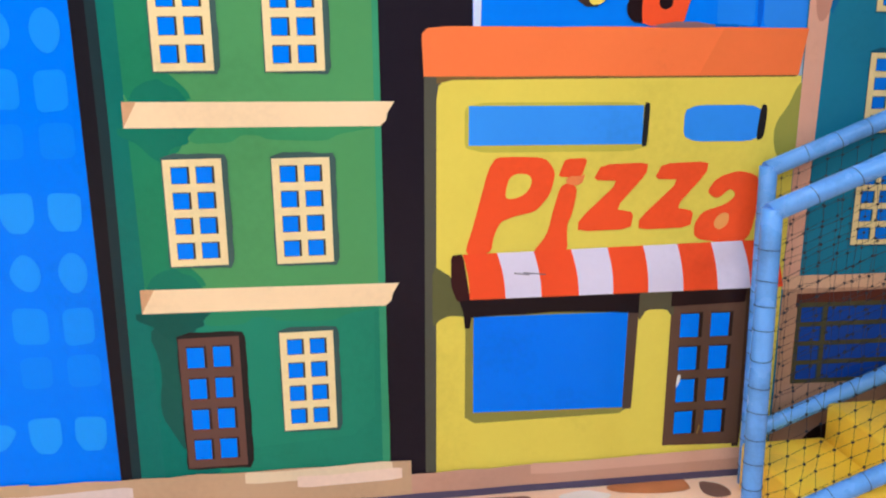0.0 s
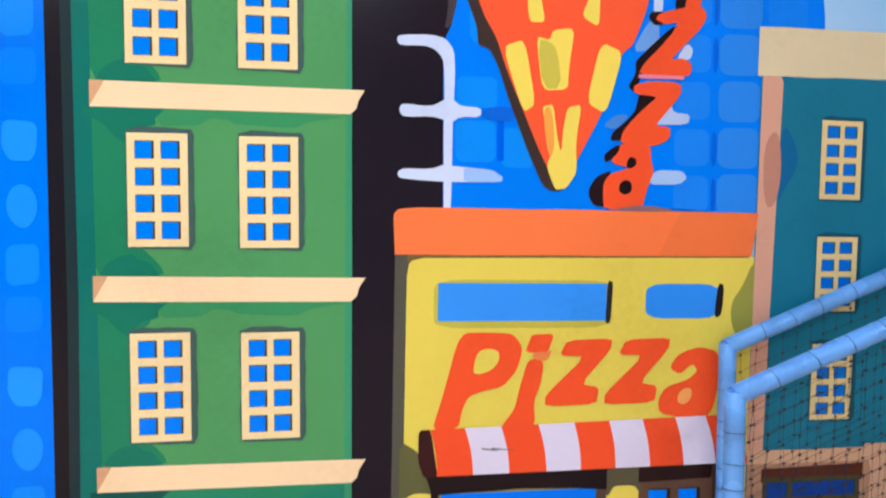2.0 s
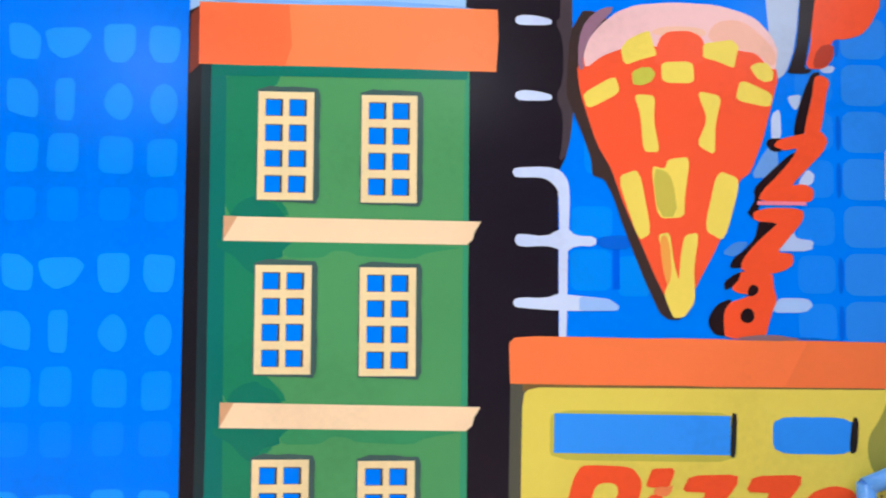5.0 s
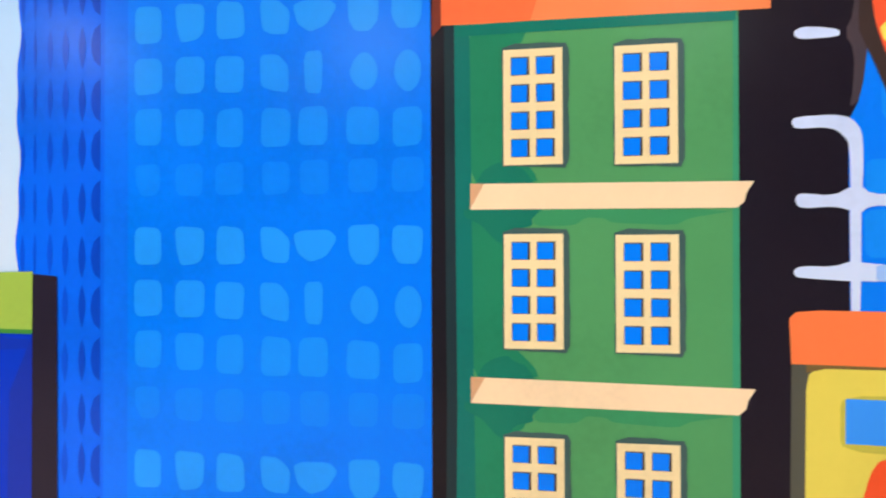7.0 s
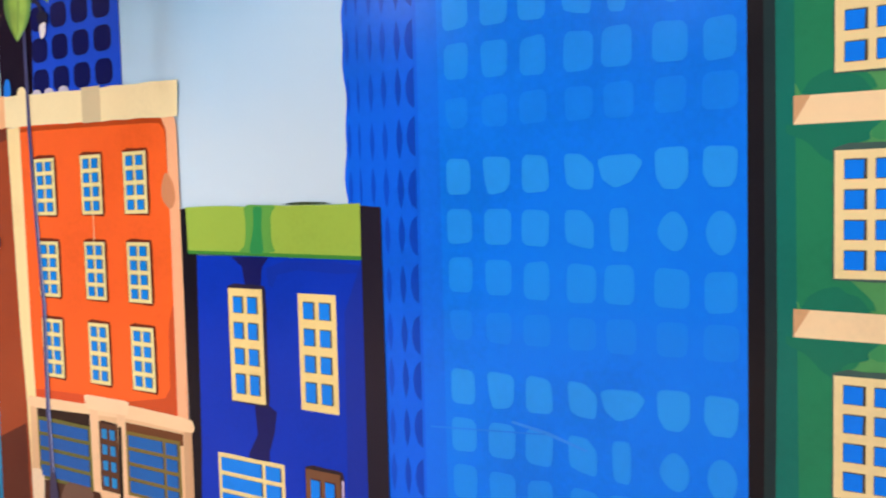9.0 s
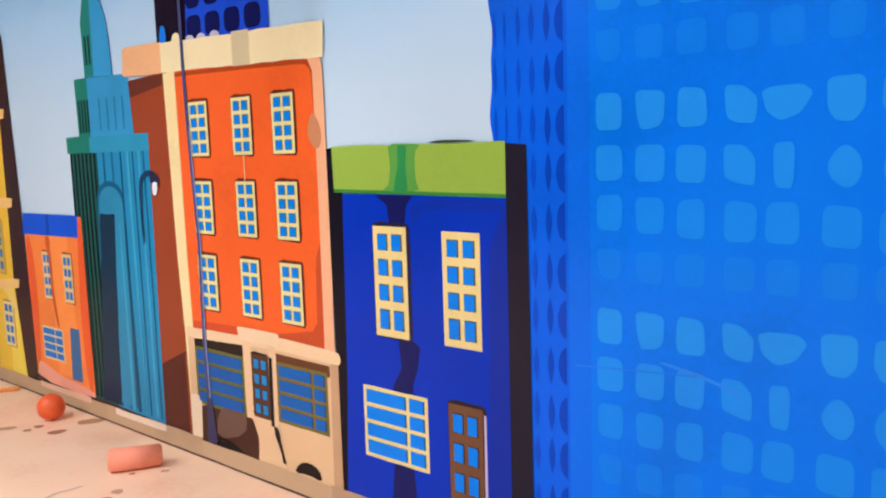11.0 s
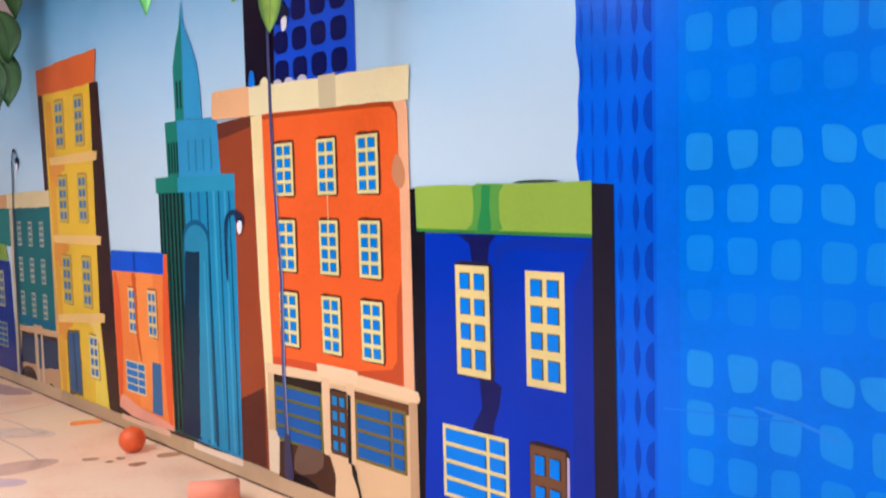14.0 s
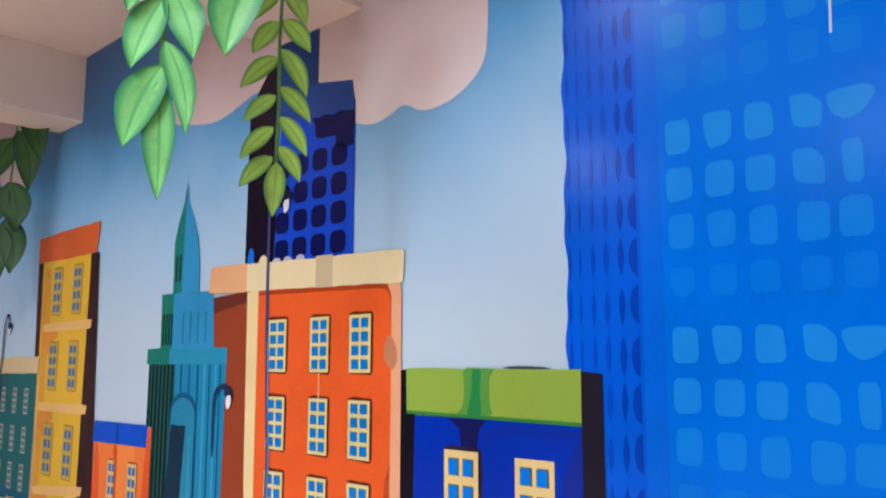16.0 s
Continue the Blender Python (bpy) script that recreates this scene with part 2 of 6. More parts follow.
for bx0, bx1, bz in ((-6.95, -6.5, 3.41), (-3.95, -3.24, 3.29)):
    solid("ceiling_beam", box(bmesh.new(), bx0, Y0, bz, bx1, WALL, CEIL, 0, 0.006), CEILING, "boxed warm white beam under the ceiling", "beam", "structure")


# ---- the mural: towers and clouds behind ----
def patch(w, h, kind, seed):
    """Outline of one hand-drawn tower window."""
    r = random.Random(seed)
    j = lambda a: r.uniform(-a, a)
    if kind == "tag":      # broad top, pointed foot
        p = [(-w * .5, h * .38), (-w * .3, h * .5), (w * .42, h * .5), (w * .56, h * .2), (w * .3, -h * .3), (-w * .1, -h * .5), (-w * .38, -h * .2)]
    elif kind == "shield":
        p = [(-w * .5, h * .5), (w * .5, h * .5), (w * .5, -h * .25), (w * .28, -h * .5), (-w * .28, -h * .5), (-w * .5, -h * .15)]
    elif kind == "leaf":
        p = [(-w * .5, h * .5), (w * .1, h * .46), (w * .5, h * .2), (w * .5, -h * .5), (-w * .1, -h * .42), (-w * .5, -h * .3)]
    elif kind == "egg":
        p = [(-w * .35, h * .38), (w * .1, h * .55), (w * .52, h * .2), (w * .45, -h * .35), (0, -h * .55), (-w * .5, -h * .1)]
    else:
        p = [(-w * .5, h * .5), (w * .5, h * .5), (w * .5, -h * .5), (-w * .5, -h * .5)]
    p = [(x + j(w * .05), z + j(h * .05)) for x, z in p]
    return soft(p, 2, 0.15 if kind != "egg" else 0.26)


def blue_tower():
    t = painted("painted_tower", -1.4, "bright blue painted skyscraper with pale rounded windows", "painted tower", "mural buildings")
    left = [(-2.075 + 0.006 * math.sin(z * 14.0) + 0.004 * math.sin(z * 33.0), z) for z in np.arange(0.11, 3.86, 0.03)]
    shape("side_face", [(-1.70, 0.11)] + [(-1.70, 3.83)] + left[::-1], 1, "0666F4", t, "royal blue shaded side face")
    shape("front_face", wobbly([(-1.735, 0.10), (-0.733, 0.10), (-0.733, 3.83), (-1.735, 3.83)], 0.001, 0.2, 5), 2, "007CFF", t)
    shape("edge_band", [(-1.775, 0.11), (-1.69, 0.11), (-1.69, 3.83), (-1.765, 3.83)], 3, "0872FA", t)
    xs = [-1.622, -1.482, -1.351, -1.207, -1.087, -0.937, -0.803]
    kinds = {0: ["round", "shield", "round", "leaf", "tag", "shield", "shield"], 1: ["round", "round", "round", "leaf", "slim", "egg", "egg"],
             2: ["round"] * 7, 3: ["shield"] + ["round"] * 6}
    tint = {0: "2098FF", 1: "1C94FF", 2: "148FFF", 3: "0A85FF"}
    shared = {}
    for cyc in range(-3, 5):
        for k in range(4):
            z = 1.661 + 0.678 * cyc - (0, 0.158, 0.318, 0.478)[k]
            if not 0.2 < z < 3.7:
                continue
            for c, x in enumerate(xs):
                kd = kinds[k][c]
                w, h = {"tag": (0.122, 0.095), "slim": (0.055, 0.12), "egg": (0.085, 0.122)}.get(kd, (0.092, 0.112))
                if k == 3:
                    w, h = 0.088, 0.098
                if (k, c) not in shared:
                    shared[k, c] = mesh_of(flat(bmesh.new(), patch(w, h, kd, 10 * k + c), 4), "window", ink(tint[k], 0.03))
                sink = (-0.022 if k in (1, 2) else -0.004) * (c / 6)
                part("window", shared[k, c], None, t, "", (x + 1.4, 0, z + sink))
    slots = {}
    for c, (x, w) in enumerate(((-2.058, 0.016), (-2.014, 0.011), (-1.960, 0.018), (-1.906, 0.022), (-1.847, 0.024), (-1.797, 0.032))):
        h = 0.135
        half = [(w * .5 * math.sin(math.pi * i / 8), h * (i / 8 - .5)) for i in range(9)]
        if c == 5:
            pts = [(w * .4, -h * .5), (w * .4, h * .5)] + [(-w * .6 * math.sin(math.pi * i / 8), h * (.5 - i / 8)) for i in range(1, 8)]
        else:
            pts = half + [(-a, b) for a, b in half[-2:0:-1]]
        slots[c] = mesh_of(flat(bmesh.new(), pts, 4), "slot", ink("0646CA" if c > 3 else "0850DC"))
    for i in range(22):
        z = 1.632 + 0.1625 * (i - 9)
        for c, x in enumerate((-2.058, -2.014, -1.960, -1.906, -1.847, -1.797)):
            part("slot", slots[c], None, t, "", (x + 1.4, 0, z + 0.006 * math.sin(i * 2.1 + c)))
    shape("scuff", [(-1.45, 0.885), (-1.33, 0.862), (-1.20, 0.828), (-1.19, 0.832), (-1.32, 0.872), (-1.44, 0.892)], 5, "2E8EFF", t, "pale scuff in the printed film")
    shape("scuff", [(-1.128, 2.552), (-1.120, 2.552), (-1.110, 2.80), (-1.118, 2.80)], 5, "CFE0F8", t, "white scratch in the printed film")
    shape("scuff", [(-1.75, 0.832), (-1.33, 0.86), (-1.33, 0.865), (-1.75, 0.838)], 5, "1C82FC", t)
    return t


def cell_tower():
    """The tower behind the pizza shop."""
    t = painted("painted_tower", 1.2, "blue painted tower with rounded square cells", "painted tower", "mural buildings")
    edge = [(1.61 + 0.008 * math.sin(z * 19), z) for z in np.arange(1.4, 2.9, 0.05)]
    shape("front_face", [(0.36, 1.4)] + edge + [(1.57, 2.95), (0.36, 2.95)], 1, "0A80FE", t)
    cell = mesh_of(flat(bmesh.new(), soft(rect(-0.059, -0.058, 0.059, 0.058), 2, 0.15), 2), "window", ink("2288FA"))
    wide = mesh_of(flat(bmesh.new(), soft(rect(-0.072, -0.064, 0.072, 0.064), 2, 0.15), 2), "window", ink("2F8AF2"))
    dim = mesh_of(flat(bmesh.new(), soft(rect(-0.068, -0.060, 0.068, 0.060), 2, 0.15), 2), "window", ink("1A86FC"))
    for r in range(9):
        z = 1.523 + r * 0.1465
        for x, m in ((1.165, cell), (1.325, wide), (1.486, wide if r % 2 else dim)):
            part("window", m, None, t, "", (x - 1.2, 0, z))
        if r not in (2, 5):
            shape("joint", soft([(1.232, z - 0.06), (1.246, z - 0.055), (1.25, z), (1.246, z + 0.05), (1.232, z + 0.05)], 1), 3, "0F66E4", t)
    for x, z, w, h in ((0.473, 1.824, 0.062, 0.046), (0.469, 1.678, 0.062, 0.062), (0.60, 1.66, 0.05, 0.06), (0.50, 2.06, 0.05, 0.09), (1.05, 1.83, 0.05, 0.05)):
        shape("window", soft(rect(x - w, z - h, x + w, z + h), 2, 0.12), 2, "1690FF", t)
    shape("joint", rect(0.535, 1.62, 0.556, 1.74), 3, "0664F0", t)
    shape("joint", soft([(1.03, 1.455), (1.30, 1.455), (1.20, 1.475), (1.05, 1.48)], 1), 3, "0E64C8", t)
    return t


def navy_tower():
    t = painted("painted_tower", -3.6, "navy painted skyscraper with dark square windows", "painted tower", "mural buildings")
    shape("side_face", [(-4.19, 2.05), (-3.90, 2.05), (-3.90, 3.2), (-3.99, 3.2), (-4.185, 3.0)], 1, "1C1226", t, "near-black shaded side face")
    shape("top_block", [(-3.93, 2.9), (-3.57, 2.9), (-3.57, 3.40), (-3.93, 3.40)], 2, "1F4488", t)
    shape("front_face", [(-3.92, 2.1), (-3.275, 2.1), (-3.275, 2.84), (-3.31, 2.95), (-3.88, 2.98)], 3, "1A4EDC", t)
    shape("cornice", [(-3.92, 2.86), (-3.275, 2.80), (-3.30, 2.95), (-3.57, 3.0), (-3.90, 3.02)], 4, "2A4FA4", t)
    shape("shade", wobbly([(-3.58, 2.72), (-3.42, 2.70), (-3.42, 2.64), (-3.28, 2.63), (-3.28, 2.80), (-3.62, 2.83)], 0.012, 0.05, 4), 5, "14185A", t)
    cell = mesh_of(flat(bmesh.new(), soft(rect(-0.060, -0.055, 0.060, 0.055), 2, 0.2), 5), "window", ink("0E1458"))
    for r in range(5):
        for c in range(4):
            if r < 4:
                part("window", cell, None, t, "", (-3.85 + c * 0.153 + 3.6, 0, 2.176 + r * 0.142))
    return t


def teal_tower():
    t = painted("painted_tower", -4.8, "teal painted stepped skyscraper with a tall spire", "painted tower", "mural buildings")
    G, B = "1E7E6E", "3598D0"
    shape("shaft", [(-4.87, 0.12), (-4.362, 0.108), (-4.335, 1.66), (-4.90, 1.66)], 7, "238CBE", t)
    shape("shaft_side", [(-5.235, 0.125), (-4.87, 0.12), (-4.90, 1.66), (-5.225, 1.66)], 7, "1A5650", t)
    shape("shoulder", [(-5.255, 1.60), (-4.975, 1.60), (-4.975, 1.70), (-5.255, 1.693)], 8, G, t)
    shape("shoulder", [(-4.975, 1.60), (-4.332, 1.60), (-4.332, 1.691), (-4.975, 1.70)], 8, "2E97C0", t)
    shape("middle_block", [(-5.09, 1.69), (-4.95, 1.69), (-4.95, 2.022), (-5.10, 2.022)], 8, G, t)
    shape("middle_block", [(-4.95, 1.69), (-4.473, 1.69), (-4.497, 2.010), (-4.95, 2.022)], 8, B, t)
    shape("spire", [(-4.965, 2.022), (-4.86, 2.022), (-4.845, 2.69), (-4.875, 2.56), (-4.93, 2.45), (-4.97, 2.33)], 9, "22837C", t)
    shape("spire", [(-4.86, 2.022), (-4.655, 2.015), (-4.665, 2.20), (-4.69, 2.33), (-4.75, 2.45), (-4.82, 2.56), (-4.84, 2.69), (-4.845, 2.69)], 9, "369CD6", t)
    for i in range(2):
        shape("slot", rect(-4.94 + i * 0.04, 2.09, -4.918 + i * 0.04, 2.25), 10, "123638", t)
    for i in range(4):
        shape("slot", rect(-5.07 + i * 0.034, 1.715, -5.05 + i * 0.034, 1.90), 10, "12302E", t)
        shape("rib", rect(-4.83 + i * 0.085, 1.72, -4.815 + i * 0.085, 1.90), 10, "2484AE", t)
    for i in range(7):
        shape("slot", [(-5.225 + i * 0.047, 0.14), (-5.195 + i * 0.047, 0.14), (-5.20 + i * 0.047, 1.60), (-5.22 + i * 0.047, 1.60)], 9, "10201E", t)
    for i, (x, w, code) in enumerate(((-4.83, 0.02, "14536E"), (-4.74, 0.03, "1C6E9C"), (-4.64, 0.018, "14536E"), (-4.57, 0.03, "3AA6CC"), (-4.51, 0.016, "155A78"), (-4.45, 0.028, "3AA0CC"), (-4.40, 0.015, "165C80"))):
        shape("rib", [(x, 0.13), (x + w, 0.13), (x + w * .8, 1.60), (x, 1.60)], 9, code, t)
    arch = [(-4.93 + 0.15 - 0.15 * math.cos(a), 1.34 + 0.10 * math.sin(a)) for a in np.linspace(0, math.pi, 9)]
    shape("arch", [(-5.0, 0.15)] + arch + [(-4.63, 0.15)], 10, "17608A", t)
    shape("arch_inset", [(-4.97, 0.15)] + [(x * .9 - .478, z - .03) for x, z in arch] + [(-4.66, 0.15)], 11, "2C8CB6", t)
    shape("doorway", wobbly([(-5.04, 0.13), (-4.83, 0.13), (-4.742, 1.255), (-4.91, 1.255)], 0.006, 0.08, 8), 12, "16324A", t, "dark doorway stripe")
    for i in range(3):
        shape("rib", [(-4.70 + i * 0.06, 0.13), (-4.67 + i * 0.06, 0.13), (-4.69 + i * 0.06, 1.2), (-4.70 + i * 0.06, 1.2)], 12, ("3BA5CC", "13506C", "2C8CB8")[i], t)
    return t


def cloud(pts, x, layer=1):
    t = painted("painted_cloud", x, "soft off-white painted cloud in the sky", "painted cloud", "mural clouds")
    part("cloud_body", flat(bmesh.new(), [(px - x, pz) for px, pz in soft(pts, 3)], layer), CLOUD, t)
    return t


blue_tower()
cell_tower()
navy_tower()
teal_tower()
cloud([(-2.44, 3.25), (-2.44, 2.95), (-2.46, 2.80), (-2.62, 2.70), (-2.82, 2.68), (-2.94, 2.755), (-3.02, 2.72), (-3.15, 2.69), (-3.3, 2.74), (-3.5, 2.78), (-3.6, 3.0), (-3.6, 3.8), (-2.6, 3.8)], -3.0, 0.5)
cloud([(-3.7, 3.9), (-3.7, 2.85), (-4.1, 3.10), (-4.28, 3.05), (-4.5, 3.00), (-4.7, 3.015), (-5.0, 3.08), (-5.2, 3.12), (-5.12, 3.24), (-4.93, 3.38), (-4.78, 3.55), (-4.7, 3.9)], -4.4, 0.5)

cloud([(-7.5, 3.9), (-7.48, 3.3), (-7.5, 3.10), (-7.65, 3.04), (-8.0, 3.1), (-8.3, 3.2), (-8.6, 3.9)], -7.9, 0.5)

# ---- the mural: houses ----
def ledge(parent, z, layer=10):
    d = 0.011 if z < 1.5 else 0.006
    pts = [(-0.621, z), (0.095, z - d), (0.113, z + 0.016 - d), (0.118, z + 0.038 - d), (0.138, z + 0.070 - d), (-0.58, z + 0.072), (-0.60, z + 0.073), (-0.621, z + 0.072)]
    shape("ledge", pts, layer, "F8DCB0", parent, "cream ledge with a slanted end")
    shape("ledge_end", [(-0.621, z + 0.002), (-0.581, z + 0.072), (-0.621, z + 0.073)], layer + 1, "D6A77C", parent)
    under = [(-0.64, z + 0.004), (-0.415, z + 0.002), (-0.449, z - 0.028), (-0.446, z - 0.047), (-0.500, z - 0.060), (-0.520, z - 0.105), (-0.553, z - 0.085), (-0.591, z - 0.043), (-0.64, z - 0.020)]
    shape("ledge_shadow", soft(under, 1, 0.15), layer - 2, "1A7860" if z > 1 else "17584E", parent)
    above = [(-0.608, z + 0.066), (-0.585, z + 0.108), (-0.553, z + 0.127), (-0.517, z + 0.135), (-0.498, z + 0.118), (-0.468, z + 0.109), (-0.438, z + 0.066)]
    shape("ledge_shadow", soft(above, 1, 0.15), layer - 2, "1A7860", parent)
    shape("ledge_shadow", soft([(-0.444, z), (0.098, z - 0.012), (-0.025, z - 0.031), (-0.064, z - 0.050), (-0.228, z - 0.042), (-0.252, z - 0.029), (-0.300, z - 0.026), (-0.332, z - 0.048), (-0.444, z - 0.048)], 1, 0.15), layer - 2.5, "3C9460" if z > 1 else "2A8862", parent)


def green_house():
    t = painted("painted_house", -0.28, "green painted four-storey house with cream windows", "painted house", "mural buildings")
    shape("side_shadow", [(-0.733, 0.12), (-0.65, 0.12), (-0.65, 2.30), (-0.70, 2.30), (-0.70, 2.46), (-0.735, 2.44)], 5, "1D1A20", t, "near-black shaded side")
    shape("side_shadow", [(-0.70, 0.14), (-0.645, 0.14), (-0.655, 1.2), (-0.664, 2.28), (-0.695, 2.28), (-0.69, 1.2)], 5.5, "22363A", t)
    shape("alley_shadow", [(0.09, 0.06), (0.275, 0.06), (0.275, 1.40), (0.37, 1.48), (0.37, 1.97), (0.395, 2.02), (0.40, 2.2), (0.40, 2.6), (0.38, 3.2), (0.09, 3.2)], 3, "201A24", t, "near-black gap beside the house")
    shape("facade", wobbly([(-0.660, 0.135), (0.094, 0.145), (0.098, 1.2), (0.101, 2.29), (-0.664, 2.29), (-0.655, 1.2)], 0.0012, 0.1, 2), 6, "529C60", t)
    shape("facade_shade", [(-0.655, 0.14), (0.092, 0.147), (0.09, 0.665), (-0.652, 0.68)], 6.5, "24886C", t)
    shape("facade_shade", [(-0.672, 0.12), (-0.60, 0.12), (-0.612, 1.2), (-0.622, 2.285), (-0.666, 2.285), (-0.660, 1.2)], 7.5, "157468", t)
    for z, z2 in ((0.66, 0.14), (1.2, 0.742), (1.755, 1.285), (2.275, 1.828)):
        pts = [(-0.64, z), (-0.460, z - 0.02), (-0.474, z - 0.055), (-0.505, z - 0.07), (-0.522, z - 0.15), (-0.522, z2 + 0.11), (-0.44, z2 + 0.03), (-0.43, z2), (-0.64, z2)]
        shape("facade_shade", soft(pts, 1, 0.18), 7, "23845E" if z > 0.7 else "0F7466", t)
    shape("facade_shade", [(-0.41, 0.13), (0.090, 0.137), (0.088, 0.655), (0.06, 0.64), (0.05, 0.3), (-0.02, 0.24), (-0.36, 0.22)], 7, "22846A", t)
    shape("facade_shade", [(-0.664, 2.246), (-0.468, 2.248), (0.094, 2.248), (0.098, 2.28), (-0.664, 2.285)], 8.6, "137866", t)
    shape("facade_shade", soft([(-0.62, 0.64), (-0.44, 0.65), (-0.51, 0.57), (-0.52, 0.20), (-0.56, 0.28), (-0.60, 0.36), (-0.575, 0.5)], 2), 8, "1C5A50", t)
    shape("facade_edge", [(0.070, 0.14), (0.093, 0.14), (0.098, 1.2), (0.101, 2.26), (0.088, 2.26)], 8, "3C9A70", t)
    shape("roof_band", wobbly([(-0.703, 2.281), (0.182, 2.274), (0.189, 2.38), (0.186, 2.465), (-0.60, 2.468), (-0.704, 2.468)], 0.002, 0.12, 6), 10, "FF8A52", t, "orange roof band")
    shape("roof_shade", [(-0.703, 2.283), (-0.45, 2.28), (-0.43, 2.34), (-0.44, 2.464), (-0.704, 2.466)], 11, "FF7442", t)
    shape("roof_edge", soft([(-0.70, 2.462), (-0.55, 2.50), (-0.40, 2.47), (-0.2, 2.485), (0.05, 2.475), (0.16, 2.46)], 1), 9, "7FB6F2", t)
    shape("roof_shade", [(-0.73, 2.25), (-0.70, 2.28), (-0.70, 2.46), (-0.728, 2.43)], 9, "7C3424", t)
    for z in (0.670, 1.213, 1.756):
        ledge(t, z)
    for x0, x1 in ((-0.526, -0.362), (-0.221, -0.055)):
        for z0, z1 in ((0.808, 1.121), (1.366, 1.685), (1.877, 2.200)):
            dz = 0.004 if x0 > -0.3 else -0.001
            window(t, x0, z0 - dz, x1, z1 - dz, 10, pane_code="0080FF", shadow="44605C")
    window(t, -0.229, 0.271, -0.068, 0.590, 10, pane_code="0080FF", shadow="3C5A58")
    window(t, -0.527, 0.167, -0.349, 0.588, 10, frame_code="6A4A40", pane_code="0080FF", shadow="2A2624", dark="3A2A24", name="door", label="brown glazed door", border=0.12)
    return t


def letters(parent, layer):
    """The word Pizza in slanted brush letters."""
    C, Y = "F5582C", "E4D45A"
    P = part("letter", flat(bmesh.new(), soft([(x - parent.location.x, z) for x, z in ((0.425, 1.100), (0.50, 1.102), (0.590, 1.098), (0.622, 1.054), (0.606, 0.985), (0.562, 0.934), (0.500, 0.922), (0.455, 0.905), (0.435, 0.86), (0.428, 0.808), (0.345, 0.802), (0.375, 0.90))], 2, 0.18), layer), ink(C), parent, "orange brush letter P")
    shape("letter_counter", soft([(0.484, 1.050), (0.541, 1.052), (0.552, 1.021), (0.526, 0.983), (0.470, 0.970), (0.470, 1.005)], 2), layer + 1, Y, parent)
    shape("letter", soft([(0.650, 1.094), (0.720, 1.096), (0.700, 1.036), (0.630, 1.040), (0.640, 1.07)], 1, 0.15), layer, C, parent)
    shape("letter", soft([(0.640, 1.022), (0.692, 1.012), (0.678, 0.93), (0.660, 0.887), (0.668, 0.80), (0.55, 0.80), (0.60, 0.86), (0.615, 0.93)], 2, 0.2), layer, C, parent, "orange brush letter i")
    shape("letter_mark", soft([(0.66, 1.043), (0.70, 1.04), (0.715, 1.05), (0.70, 1.01), (0.65, 1.018)], 2), layer + 1, "F28A50", parent)
    z = [(0.762, 1.075), (0.908, 1.080), (0.904, 1.045), (0.81, 0.938), (0.870, 0.926), (0.862, 0.874), (0.696, 0.870), (0.697, 0.905), (0.822, 1.025), (0.738, 1.028)]
    shape("letter", soft(z, 1, 0.16), layer, C, parent, "orange brush letter z")
    shape("letter", soft([(x + 0.189 + 0.003, q + 0.001) for x, q in z], 1, 0.16), layer, C, parent, "orange brush letter z")
    shape("letter", soft([(1.10, 0.985), (1.13, 1.03), (1.20, 1.052), (1.265, 1.035), (1.275, 0.974), (1.25, 0.82), (1.14, 0.825), (1.07, 0.84), (1.066, 0.885), (1.092, 0.925), (1.165, 0.945), (1.198, 0.975), (1.177, 0.998), (1.137, 0.962)], 2, 0.2), layer, C, parent, "orange brush letter a")
    shape("letter_counter", soft([(1.143, 0.916), (1.178, 0.922), (1.18, 0.886), (1.152, 0.862), (1.126, 0.880)], 2), layer + 1, "F0A45C", parent)
    return P


